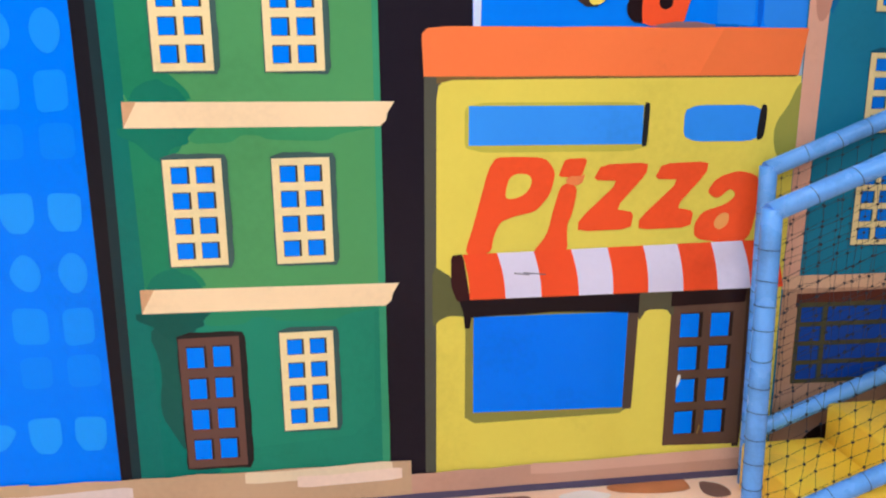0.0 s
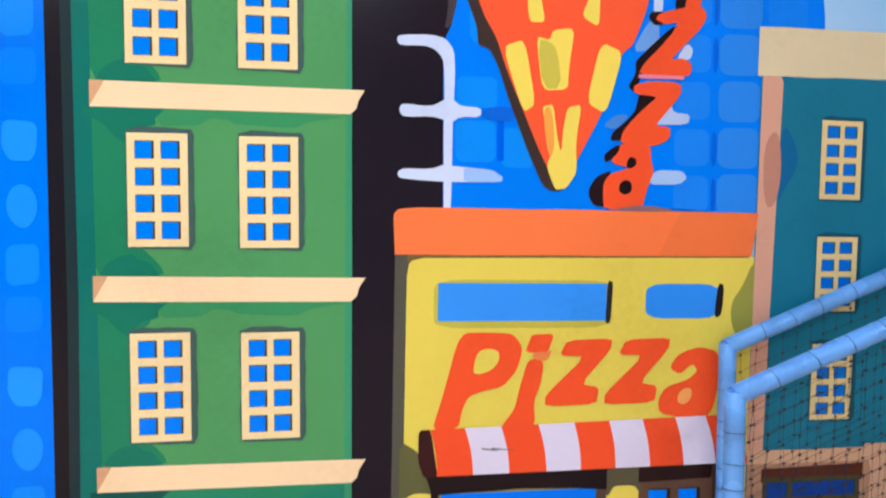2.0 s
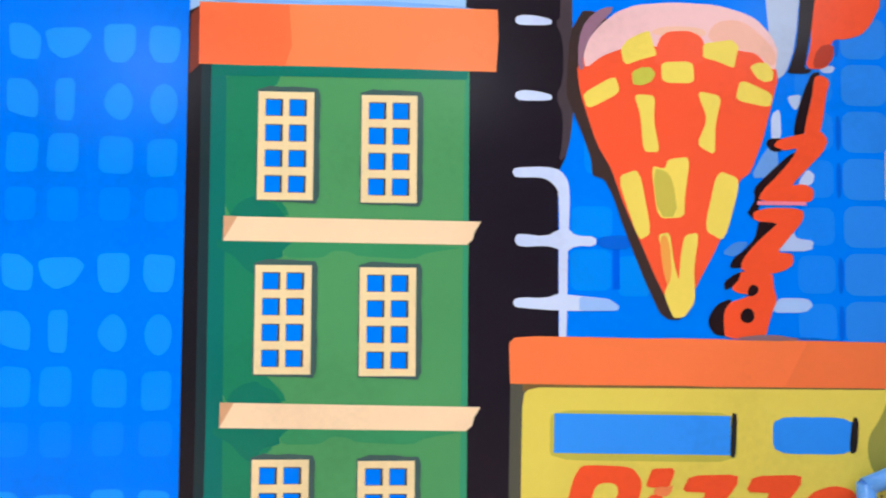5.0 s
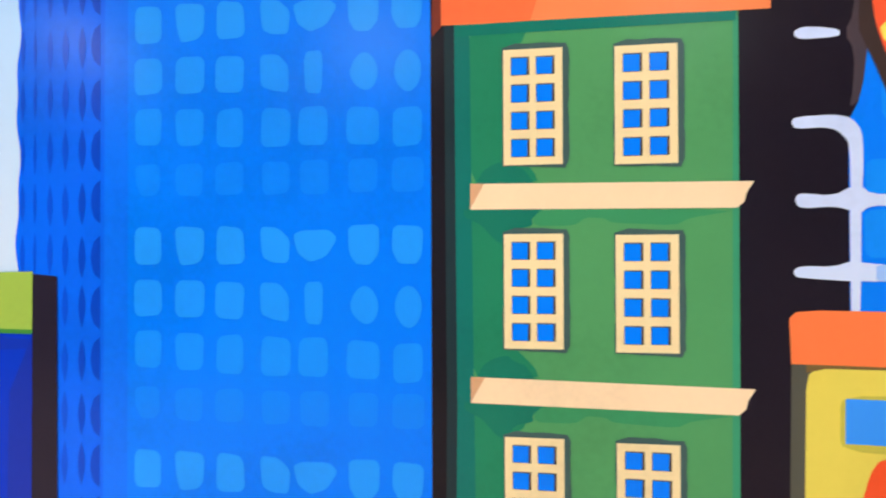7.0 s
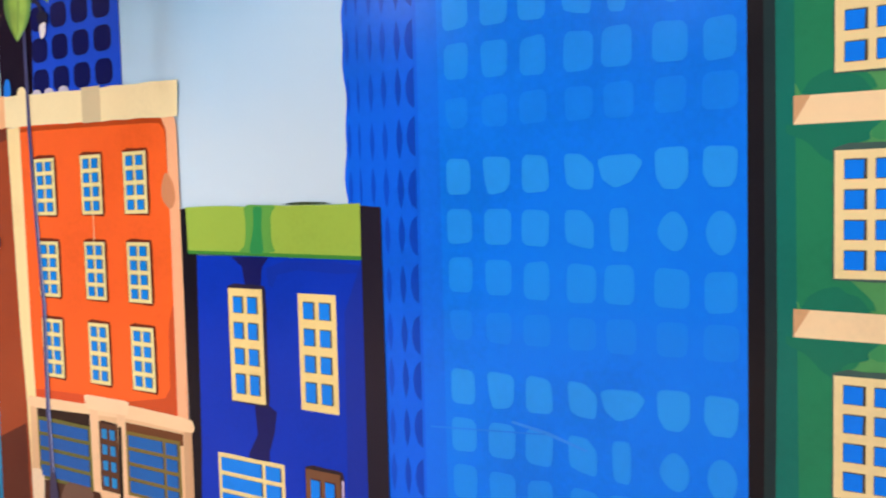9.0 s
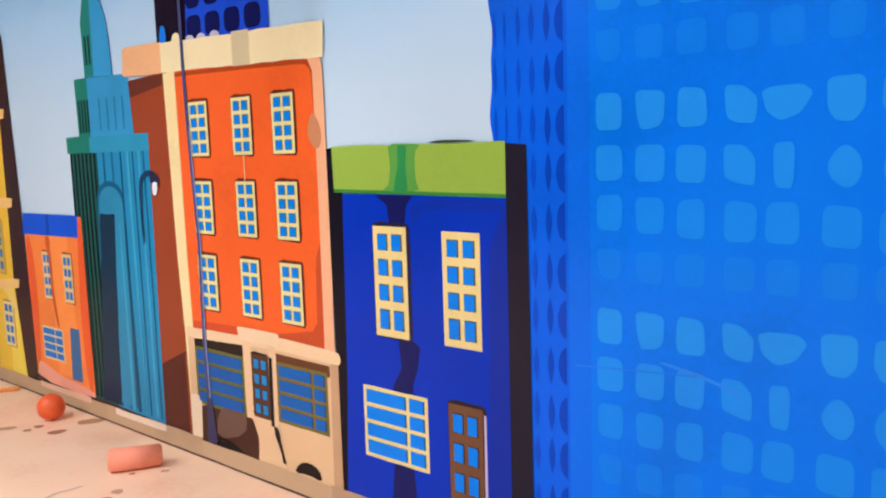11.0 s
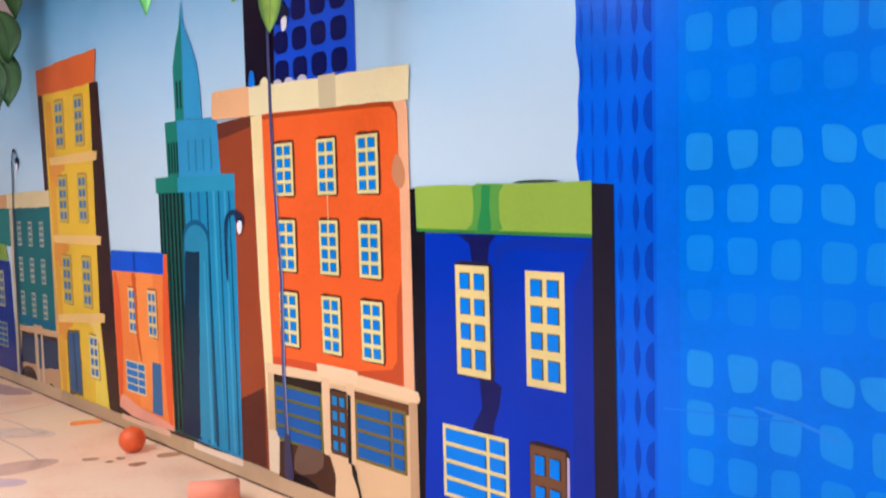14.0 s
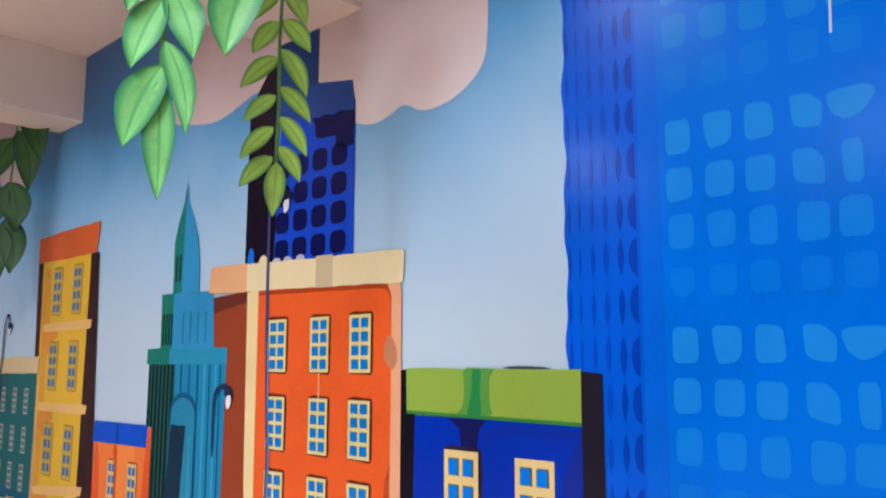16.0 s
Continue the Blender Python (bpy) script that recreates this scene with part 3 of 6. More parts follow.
def pizza_shop():
    t = painted("painted_shop", 0.8, "yellow painted pizza shop with a striped awning", "painted shop", "mural buildings")
    shape("side_shadow", [(0.228, 0.09), (0.28, 0.09), (0.28, 1.30), (0.31, 1.345), (0.226, 1.345)], 6, "55564A", t)
    body = [(0.262, 0.085), (1.40, 0.105), (1.40, 1.34), (0.34, 1.335), (0.29, 1.33), (0.268, 1.31), (0.262, 1.27)]
    shape("facade", body, 7, "E4D45A", t)
    shape("facade_shade", [(0.262, 1.315), (0.31, 1.327), (1.36, 1.337), (1.36, 1.345), (0.262, 1.345)], 8, "7A6238", t)
    shape("roof_band", wobbly(soft([(0.219, 1.455), (0.235, 1.472), (0.30, 1.478), (1.387, 1.480), (1.387, 1.478), (1.366, 1.342), (1.366, 1.341), (0.226, 1.336), (0.225, 1.337)], 1, 0.1), 0.0015, 0.1, 4), 9, "FB7F46", t, "orange roof band")
    shape("roof_shade", [(1.05, 1.342), (1.366, 1.342), (1.386, 1.478), (1.12, 1.478)], 10, "F27A42", t)
    shape("roof_edge", soft([(0.88, 1.482), (1.0, 1.477), (1.12, 1.482), (1.0, 1.50)], 1), 10, "8A6A70", t)
    shape("sign_recess", soft(rect(0.345, 1.115, 0.905, 1.262), 2, 0.1), 8, "C4BC4C", t)
    shape("upper_window", rect(0.357, 1.136, 0.885, 1.252), 9, "3A98FF", t)
    shape("reveal", soft([(0.883, 1.128), (0.90, 1.13), (0.906, 1.258), (0.888, 1.262)], 1, 0.15), 10, "2A2A2C", t)
    shape("upper_window", soft(rect(1.014, 1.142, 1.262, 1.252), 2, 0.15), 9, "3492F8", t)
    shape("reveal", soft([(1.245, 1.142), (1.272, 1.15), (1.278, 1.25), (1.256, 1.256)], 2, 0.2), 10, "232022", t)
    shape("facade_shade", soft([(1.37, 1.32), (1.345, 1.25), (1.30, 1.19), (1.31, 1.10), (1.36, 1.06), (1.40, 1.06), (1.40, 1.32)], 2), 8, "9A9A48", t)
    letters(t, 12)
    # lower part
    shape("reveal", soft([(0.25, 0.775), (0.31, 0.735), (0.335, 0.66), (0.358, 0.60), (0.34, 0.61), (0.30, 0.612), (0.272, 0.60), (0.25, 0.575)], 1, 0.15), 8, "62643E", t)
    shape("reveal", soft([(0.352, 0.25), (0.89, 0.262), (0.90, 0.62), (0.352, 0.62)], 1, 0.06), 8, "8F8A44", t)
    shape("shop_window", [(0.379, 0.288), (0.868, 0.281), (0.870, 0.606), (0.377, 0.606)], 9, "067AFF", t, "plain bright blue shop window")
    shape("window_frame", soft([(0.866, 0.275), (0.897, 0.275), (0.905, 0.61), (0.870, 0.61)], 1, 0.06), 10, "55443A", t)
    shape("awning_shadow", wobbly([(0.325, 0.68), (0.905, 0.675), (0.905, 0.60), (0.62, 0.614), (0.37, 0.604), (0.365, 0.57), (0.35, 0.57), (0.345, 0.62)], 0.003, 0.08, 9), 11, "20161A", t)
    shape("reveal", soft([(0.90, 0.68), (1.02, 0.68), (1.02, 0.58), (0.995, 0.61), (0.93, 0.61), (0.905, 0.57)], 1, 0.15), 9, "5A5540", t)
    shape("awning_shadow", [(1.01, 0.618), (1.255, 0.625), (1.262, 0.69), (1.01, 0.69)], 11, "2A1A1A", t)
    shape("facade_trim", soft([(1.25, 0.12), (1.278, 0.12), (1.285, 0.66), (1.27, 0.68), (1.245, 0.65)], 1, .1), 8, "4A362C", t)
    d = part("door", flat(bmesh.new(), [(1.010 - 0.8, 0.137), (1.268 - 0.8, 0.130), (1.262 - 0.8, 0.628), (1.012 - 0.8, 0.625)], 9), ink("62483A"), t, "brown glazed shop door")
    for r in range(4):
        for c in range(2):
            bm = flat(bmesh.new(), rect(0, 0, 0.075, 0.084), 10, 1)
            flat(bm, rect(0.001, 0.002, 0.062, 0.080), 11, 0)
            part("pane", mesh_of(bm, "pane", [ink("0080FF"), ink("33241E")]), None, d, "", (0.244 + c * 0.102, 0, 0.175 + r * 0.112))
    part("door_handle", flat(bmesh.new(), soft([(0.242, 0.335), (0.256, 0.36), (0.258, 0.385), (0.246, 0.385)], 1), 13), ink("E8E4E0"), d, "small white door handle")
    part("scuff", flat(bmesh.new(), [(0.328, 0.17), (0.336, 0.2), (0.332, 0.21), (0.324, 0.18)], 13), ink("8A7040"), d)
    # awning
    aw = part("awning", flat(bmesh.new(), soft([(0.306 - .8, 0.803), (0.342 - .8, 0.808), (0.366 - .8, 0.662), (0.325 - .8, 0.658), (0.306 - .8, 0.71)], 1, 0.12), 12), ink("3A1A1C"), t, "orange and white striped awning")
    top = [0.342, 0.447, 0.560, 0.677, 0.792, 0.906, 1.016, 1.126, 1.229, 1.33]
    bot = [0.364, 0.476, 0.589, 0.708, 0.818, 0.932, 1.047, 1.161, 1.271, 1.38]
    for i in range(9):
        zt = 0.806 + 0.0248 * (top[i] - 0.342)
        zt2 = 0.806 + 0.0248 * (top[i + 1] - 0.342)
        pts = []
        for k in range(7):
            f = k / 6
            bulge = 0.006 * math.sin(math.pi * f)
            pts.append((top[i] + (bot[i] - top[i]) * f + bulge - 0.8, zt - (zt - 0.662 - 0.01 * i / 9) * f))
        other = []
        for k in range(7):
            f = k / 6
            bulge = 0.006 * math.sin(math.pi * f)
            other.append((top[i + 1] + (bot[i + 1] - top[i + 1]) * f + bulge - 0.8, zt2 - (zt2 - 0.662 - 0.01 * (i + 1) / 9) * f))
        part("stripe", flat(bmesh.new(), pts + other[::-1], 13), ink("DEDAF2" if i % 2 else "F5552C"), aw)
    for a, b in ((0.50, 0.55), (0.53, 0.60)):
        part("scuff", flat(bmesh.new(), [(a - .8, 0.742), (b - .8, 0.735), (b - .8, 0.738), (a - .8, 0.746)], 14), ink("6A6878"), aw)
    return t


def cone_sign():
    t = painted("painted_sign", 0.74, "painted pizza slice cone with red and yellow cheese patches", "painted sign", "mural signs")
    W = "CFE0FF"
    # pale dripping edge against the dark gap
    spine = [(0.370, 1.446), (0.370, 1.575), (0.369, 1.711), (0.372, 1.78), (0.371, 1.883), (0.366, 1.921), (0.340, 1.947), (0.311, 1.955), (0.240, 1.953), (0.230, 1.97), (0.239, 1.984),
             (0.332, 1.988), (0.375, 1.978), (0.400, 1.944), (0.403, 1.884), (0.400, 1.797), (0.397, 1.763), (0.395, 1.626), (0.394, 1.558), (0.390, 1.445)]
    shape("pale_drip", soft(spine, 1, 0.2), 5, W, t)
    shape("pale_drip", soft([(0.240, 1.778), (0.254, 1.785), (0.331, 1.776), (0.373, 1.80), (0.399, 1.80), (0.42, 1.779), (0.484, 1.778), (0.48, 1.747), (0.42, 1.75), (0.39, 1.728), (0.366, 1.740), (0.331, 1.749), (0.254, 1.744), (0.238, 1.758)], 1), 6, W, t)
    shape("pale_drip", soft([(0.233, 1.585), (0.253, 1.595), (0.330, 1.592), (0.373, 1.608), (0.402, 1.602), (0.517, 1.592), (0.549, 1.571), (0.545, 1.556), (0.382, 1.554), (0.253, 1.563), (0.235, 1.568)], 1), 6, W, t)
    shape("drip_shade", soft([(0.43, 1.598), (0.517, 1.592), (0.549, 1.571), (0.545, 1.556), (0.43, 1.554)], 1, 0.12), 7, "9CC4FC", t)
    shape("drip_shade", soft([(0.484, 1.775), (0.57, 1.785), (0.60, 1.76), (0.56, 1.735), (0.484, 1.748)], 1), 5, "1468E0", t)
    for z in (2.203, 2.435, 2.67, 2.9):
        shape("pale_drip", soft([(0.241, z + 0.009), (0.263, z + 0.017), (0.306, z + 0.014), (0.350, z + 0.004), (0.349, z - 0.014), (0.254, z - 0.016), (0.239, z - 0.006)], 1, 0.2), 6, W, t)
    shape("drip_shadow", soft([(0.37, 2.0), (0.40, 2.03), (0.42, 2.2), (0.41, 2.45), (0.42, 2.9), (0.375, 2.9), (0.38, 2.45), (0.36, 2.43), (0.385, 2.38), (0.385, 2.25), (0.36, 2.2), (0.385, 2.15), (0.38, 2.05)], 1), 4, "4A4046", t)
    for code, pts in (("B9D2F6", [(1.070, 2.215), (1.114, 2.223), (1.110, 2.193), (1.098, 2.171), (1.080, 2.188)]),
                      ("C6D8F6", [(1.019, 2.158), (1.049, 2.178), (1.050, 2.078), (1.020, 2.073)]),
                      ("6FA4EA", [(1.000, 2.049), (1.037, 2.072), (1.040, 1.987), (1.017, 1.965), (0.951, 1.960)]),
                      ("C0D4F6", [(1.102, 1.952), (1.130, 1.993), (1.153, 1.972), (1.141, 1.941), (1.104, 1.940)]),
                      ("B4CCF4", [(1.019, 1.738), (1.051, 1.780), (1.084, 1.797), (1.092, 1.777), (1.146, 1.772), (1.138, 1.739)]),
                      ("A6C8F8", [(1.007, 1.552), (1.031, 1.592), (1.050, 1.597), (1.124, 1.595), (1.140, 1.574), (1.115, 1.552)]),
                      ("B8CBE6", [(1.00, 2.62), (1.125, 2.62), (1.098, 2.372), (1.069, 2.288), (1.030, 2.26)]),
                      ("B6CCF2", [(1.174, 2.317), (1.223, 2.312), (1.213, 2.291), (1.178, 2.291)]),
                      ("4C8CE0", [(0.949, 1.766), (0.902, 1.719), (0.860, 1.730), (0.902, 1.766)])):
        shape("pale_drip", soft(pts, 1, 0.2), 5, code, t)
    cone = [(0.405, 2.40), (0.392, 2.21), (0.412, 2.16), (0.437, 2.10), (0.468, 2.015), (0.471, 1.963), (0.506, 1.952), (0.532, 1.904), (0.567, 1.80), (0.628, 1.644), (0.672, 1.548), (0.698, 1.530), (0.736, 1.530), (0.75, 1.60), (0.62, 2.1), (0.60, 2.4), (0.45, 2.48)]
    shape("cone_shadow", soft(cone, 1, 0.15), 8, "40322F", t)
    body = [(0.425, 2.303), (0.433, 2.220), (0.484, 2.058), (0.527, 1.985), (0.561, 1.886), (0.613, 1.765), (0.657, 1.660), (0.700, 1.573), (0.715, 1.535), (0.738, 1.538), (0.775, 1.615), (0.849, 1.753), (0.893, 1.858), (0.918, 1.953), (0.953, 1.978), (0.991, 2.075), (1.021, 2.185), (1.045, 2.28), (1.00, 2.38), (0.80, 2.44), (0.55, 2.42)]
    shape("cone_body", soft(body, 1, 0.15), 9, "FB5E36", t, "red-orange cone")
    crust = [(0.452, 2.29), (0.444, 2.33), (0.462, 2.381), (0.495, 2.423), (0.546, 2.465), (0.603, 2.489), (0.719, 2.501), (0.85, 2.496), (0.932, 2.475), (0.981, 2.452), (1.02, 2.409), (1.044, 2.358), (1.035, 2.294), (1.009, 2.311), (0.975, 2.348), (0.913, 2.356), (0.847, 2.36), (0.733, 2.361), (0.618, 2.362), (0.56, 2.352), (0.502, 2.329)]
    shape("cone_crust", soft(crust, 1, 0.15), 10, "F4C9C6", t, "pale pink crust rim")
    shape("crust_shade", soft([(0.816, 2.386), (0.849, 2.445), (0.931, 2.452), (0.988, 2.409), (1.04, 2.354), (1.032, 2.297), (0.978, 2.348), (0.913, 2.359)], 2), 10.3, "F2BCA4", t, "peach shaded end of the crust")
    shape("crust_shade", soft([(0.644, 2.404), (0.685, 2.426), (0.817, 2.425), (0.823, 2.391), (0.684, 2.395)], 2), 10.4, "F4C4A6", t)
    shape("crust_shade", soft([(0.429, 2.282), (0.43, 2.381), (0.454, 2.441), (0.504, 2.479), (0.546, 2.482), (0.487, 2.418), (0.457, 2.372), (0.441, 2.326), (0.449, 2.289)], 1), 9.5, "9A7488", t, "mauve outer shade of the crust")
    shape("cone_patch", soft([(0.659, 2.302), (0.67, 2.365), (0.681, 2.392), (0.704, 2.409), (0.767, 2.413), (0.803, 2.398), (0.816, 2.374), (0.811, 2.309)], 1, 0.15), 10.6, "FB6440", t, "red-orange bump over the crust")
    Y = "F2DC60"
    cells = [[(0.559, 2.352), (0.578, 2.379), (0.615, 2.4), (0.647, 2.411), (0.656, 2.375), (0.67, 2.334), (0.621, 2.321), (0.577, 2.303), (0.565, 2.315)], [(0.812, 2.374), (0.864, 2.382), (0.901, 2.388), (0.923, 2.366), (0.912, 2.329), (0.907, 2.298), (0.855, 2.319), (0.81, 2.33)],
             [(0.441, 2.212), (0.541, 2.270), (0.557, 2.217), (0.457, 2.163)], [(0.681, 2.314), (0.780, 2.318), (0.784, 2.249), (0.684, 2.250)],
             [(0.925, 2.266), (1.026, 2.222), (1.016, 2.178), (0.908, 2.200)], [(0.598, 2.213), (0.663, 2.211), (0.658, 2.13), (0.676, 2.036), (0.625, 2.036), (0.617, 2.15)],
             [(0.790, 2.227), (0.868, 2.212), (0.846, 2.12), (0.844, 2.028), (0.788, 2.06), (0.822, 2.14)], [(0.545, 1.960), (0.613, 1.985), (0.648, 1.79), (0.609, 1.765)],
             [(0.648, 1.995), (0.69, 1.985), (0.70, 2.015), (0.768, 2.024), (0.75, 1.90), (0.748, 1.838), (0.667, 1.833)], [(0.850, 1.984), (0.923, 1.957), (0.87, 1.765), (0.807, 1.800)],
             [(0.665, 1.784), (0.703, 1.794), (0.715, 1.70), (0.729, 1.644), (0.735, 1.72), (0.747, 1.784), (0.792, 1.794), (0.775, 1.68), (0.779, 1.586), (0.746, 1.538), (0.711, 1.533), (0.683, 1.605), (0.705, 1.66)],
             [(0.592, 2.281), (0.62, 2.296), (0.65, 2.297), (0.665, 2.277), (0.652, 2.253), (0.624, 2.24), (0.594, 2.242)], [(0.954, 2.304), (0.978, 2.318), (1.01, 2.318), (1.029, 2.29), (1.025, 2.263), (1.001, 2.257), (0.976, 2.27)]]
    for i, c in enumerate(cells):
        shape("cheese_patch", soft(c, 2, 0.15), 11, "C9C94C" if i == 11 else Y, t)
    shape("cheese_shade", soft([(0.652, 1.985), (0.69, 1.982), (0.715, 1.95), (0.728, 1.84), (0.668, 1.838)], 1), 12, "CDC150", t)
    shape("cheese_shade", soft([(0.668, 1.78), (0.70, 1.785), (0.71, 1.66), (0.69, 1.62)], 2), 12, "F4A84C", t)
    return t


def banner_word():
    """The word that runs down beside the cone, each letter with a dark drop shadow."""
    t = painted("painted_sign", 1.05, "red painted word Pizza running down beside the cone", "painted sign", "mural signs")
    R, K = "F5582E", "241619"
    shadows = [
        [(1.081, 2.288), (1.091, 2.307), (1.117, 2.391), (1.135, 2.65), (1.202, 2.664), (1.167, 2.449), (1.154, 2.393), (1.144, 2.337), (1.137, 2.304), (1.161, 2.301), (1.149, 2.288)],
        [(1.159, 2.290), (1.188, 2.295), (1.172, 2.265), (1.151, 2.191), (1.138, 2.117), (1.126, 2.091), (1.096, 2.094), (1.112, 2.171), (1.138, 2.245)],
        [(1.011, 2.067), (1.021, 2.084), (1.059, 2.087), (1.072, 2.064), (1.058, 2.045), (1.030, 2.044)],
        [(1.112, 2.045), (1.087, 2.039), (1.009, 1.968), (0.971, 1.931), (0.974, 1.895), (0.961, 1.873), (0.949, 1.855), (0.974, 1.832), (0.993, 1.896), (1.013, 1.932), (1.071, 1.988), (1.106, 2.021)],
        [(1.046, 1.828), (0.985, 1.831), (0.979, 1.806), (0.973, 1.779), (0.940, 1.743), (0.903, 1.716), (0.891, 1.687), (0.934, 1.688), (0.944, 1.720), (0.992, 1.767), (1.040, 1.803)],
        [(0.874, 1.645), (0.911, 1.671), (0.945, 1.680), (0.930, 1.659), (0.907, 1.634), (0.877, 1.618)],
        [(0.826, 1.539), (0.851, 1.578), (0.901, 1.597), (0.880, 1.556), (0.876, 1.512), (0.883, 1.482), (0.844, 1.486), (0.826, 1.513)],
    ]
    glyphs = [
        [(1.139, 2.304), (1.158, 2.374), (1.163, 2.448), (1.198, 2.673), (1.374, 2.686), (1.387, 2.518), (1.349, 2.444), (1.319, 2.413), (1.273, 2.399), (1.229, 2.397), (1.221, 2.368), (1.232, 2.341), (1.200, 2.303)],
        [(1.168, 2.279), (1.192, 2.284), (1.217, 2.267), (1.203, 2.220), (1.194, 2.156), (1.181, 2.100), (1.130, 2.087), (1.137, 2.135), (1.157, 2.209), (1.164, 2.255)],
        [(1.131, 2.102), (1.181, 2.113), (1.208, 2.083), (1.188, 2.042), (1.135, 1.989), (1.086, 1.939), (1.128, 1.946), (1.159, 1.930), (1.155, 1.895), (1.123, 1.887), (0.982, 1.892), (0.997, 1.923), (1.048, 1.973), (1.091, 2.021), (1.112, 2.058), (1.068, 2.047), (1.034, 2.062), (1.049, 2.081)],
        [(0.966, 1.859), (1.027, 1.873), (1.123, 1.869), (1.125, 1.835), (1.074, 1.775), (1.039, 1.735), (1.090, 1.733), (1.090, 1.699), (1.063, 1.681), (1.025, 1.670), (0.927, 1.677), (0.931, 1.712), (0.973, 1.761), (1.023, 1.806), (1.046, 1.825), (0.970, 1.831)],
        [(0.927, 1.680), (1.025, 1.677), (1.028, 1.627), (1.039, 1.592), (1.019, 1.547), (0.999, 1.474), (0.876, 1.475), (0.872, 1.512), (0.873, 1.556), (0.892, 1.583), (0.929, 1.595), (0.958, 1.606), (0.911, 1.613), (0.896, 1.627), (0.921, 1.652)],
    ]
    for g in shadows:
        shape("letter_shadow", soft(g, 1, 0.2), 8, K, t)
    for g, letter in zip(glyphs, "Pizza"):
        shape("letter", soft(g, 1, 0.2), 9, R, t, "red painted letter " + letter)
    shape("letter_counter", soft([(0.958, 1.640), (0.982, 1.631), (0.978, 1.609), (0.952, 1.599), (0.945, 1.616)], 2), 10, K, t)
    shape("letter_counter", soft([(0.925, 1.556), (0.948, 1.569), (0.966, 1.556), (0.966, 1.529), (0.943, 1.519), (0.923, 1.530)], 2), 10, K, t)
    shape("letter_mark", [(0.982, 1.892), (1.133, 1.891), (1.133, 1.880), (0.982, 1.880)], 10, "F08AA0", t)
    shape("letter_mark", soft([(1.179, 2.372), (1.229, 2.386), (1.232, 2.341), (1.200, 2.307), (1.159, 2.305)], 1), 10, "B8402A", t)
    return t


def teal_house(dx, width, label, name="painted_house", cols=(1.595, 1.94, 2.285)):
    """Teal house over a stone shopfront; its left edge at x = 1.37 + dx."""
    t = painted(name, 1.9 + dx, label, "painted house", "mural buildings")
    X = lambda pts: [(x + dx, z) for x, z in pts]
    r = 1.37 + width
    shape("facade", X([(1.375, 0.07), (r - 0.03, 0.07), (r - 0.03, 1.93), (1.375, 1.92)]), 8, "1F7894", t)
    shape("pilaster", X([(1.375, 0.70), (1.432, 0.70), (1.436, 1.1), (1.452, 1.90), (1.44, 1.925), (1.38, 1.92)]), 9, "D9A68E", t, "dusty pink corner pilaster")
    shape("pilaster", X([(r - 0.09, 0.70), (r - 0.03, 0.70), (r - 0.03, 1.92), (r - 0.1, 1.92)]), 9, "D9A68E", t)
    shape("facade_shade", soft(X([(1.45, 1.78), (1.50, 1.72), (1.52, 1.64), (1.47, 1.56), (1.445, 1.5)]), 2), 9, "17689A", t)
    shape("facade_shade", soft(X([(1.40, 1.5), (1.44, 1.5), (1.46, 1.62), (1.44, 1.76), (1.39, 1.70)]), 2), 10, "C08A76", t)
    shape("roof_band", wobbly(X([(1.362, 1.916), (r, 1.94), (r, 2.09), (1.362, 2.07)]), 0.002, 0.1, 3), 10, "DCD0AA", t, "cream cornice")
    for x in cols:
        for z0, z1 in ((1.530, 1.785), (1.164, 1.408), (0.804, 1.056)):
            window(t, x + dx, z0, x + dx + 0.147, z1, 10, frame_code="E4CF94", pane_code="0F74DC", shadow="1C5468", dark="2C5A60")
    # shopfront
    shape("shopfront", wobbly(X([(1.38, 0.075), (r - 0.03, 0.075), (r - 0.03, 0.665), (1.38, 0.665)]), 0.003, 0.1, 7), 10, "B58C72", t, "pinkish stone shopfront")
    shape("stone_band", wobbly(X([(1.375, 0.662), (r - 0.02, 0.665), (r - 0.02, 0.708), (1.375, 0.706)]), 0.002, 0.1, 8), 12, "D8AE8E", t)
    shape("window_shadow", X([(1.43, 0.60), (1.80, 0.60), (1.80, 0.655), (1.43, 0.645)]), 11, "5A2E24", t)
    barred(t, 1.435 + dx, 0.335, 1.79 + dx, 0.615, 12, "4E4A30", "14429A", 0.72, 4, flip=True)
    barred(t, r - 0.45 + dx, 0.335, r - 0.08 + dx, 0.615, 12, "4E4A30", "14429A", 0.72, 4)
    shape("shop_post", X([(1.81, 0.08), (1.93, 0.08), (1.90, 0.63), (1.92, 0.72), (1.80, 0.72), (1.83, 0.63)]), 13, "D9AE92", t)
    shape("arch_recess", soft(X([(1.48, 0.10), (1.51, 0.15), (1.57, 0.19), (1.63, 0.17), (1.66, 0.10)]), 1), 12, "2A1A16", t)
    return t


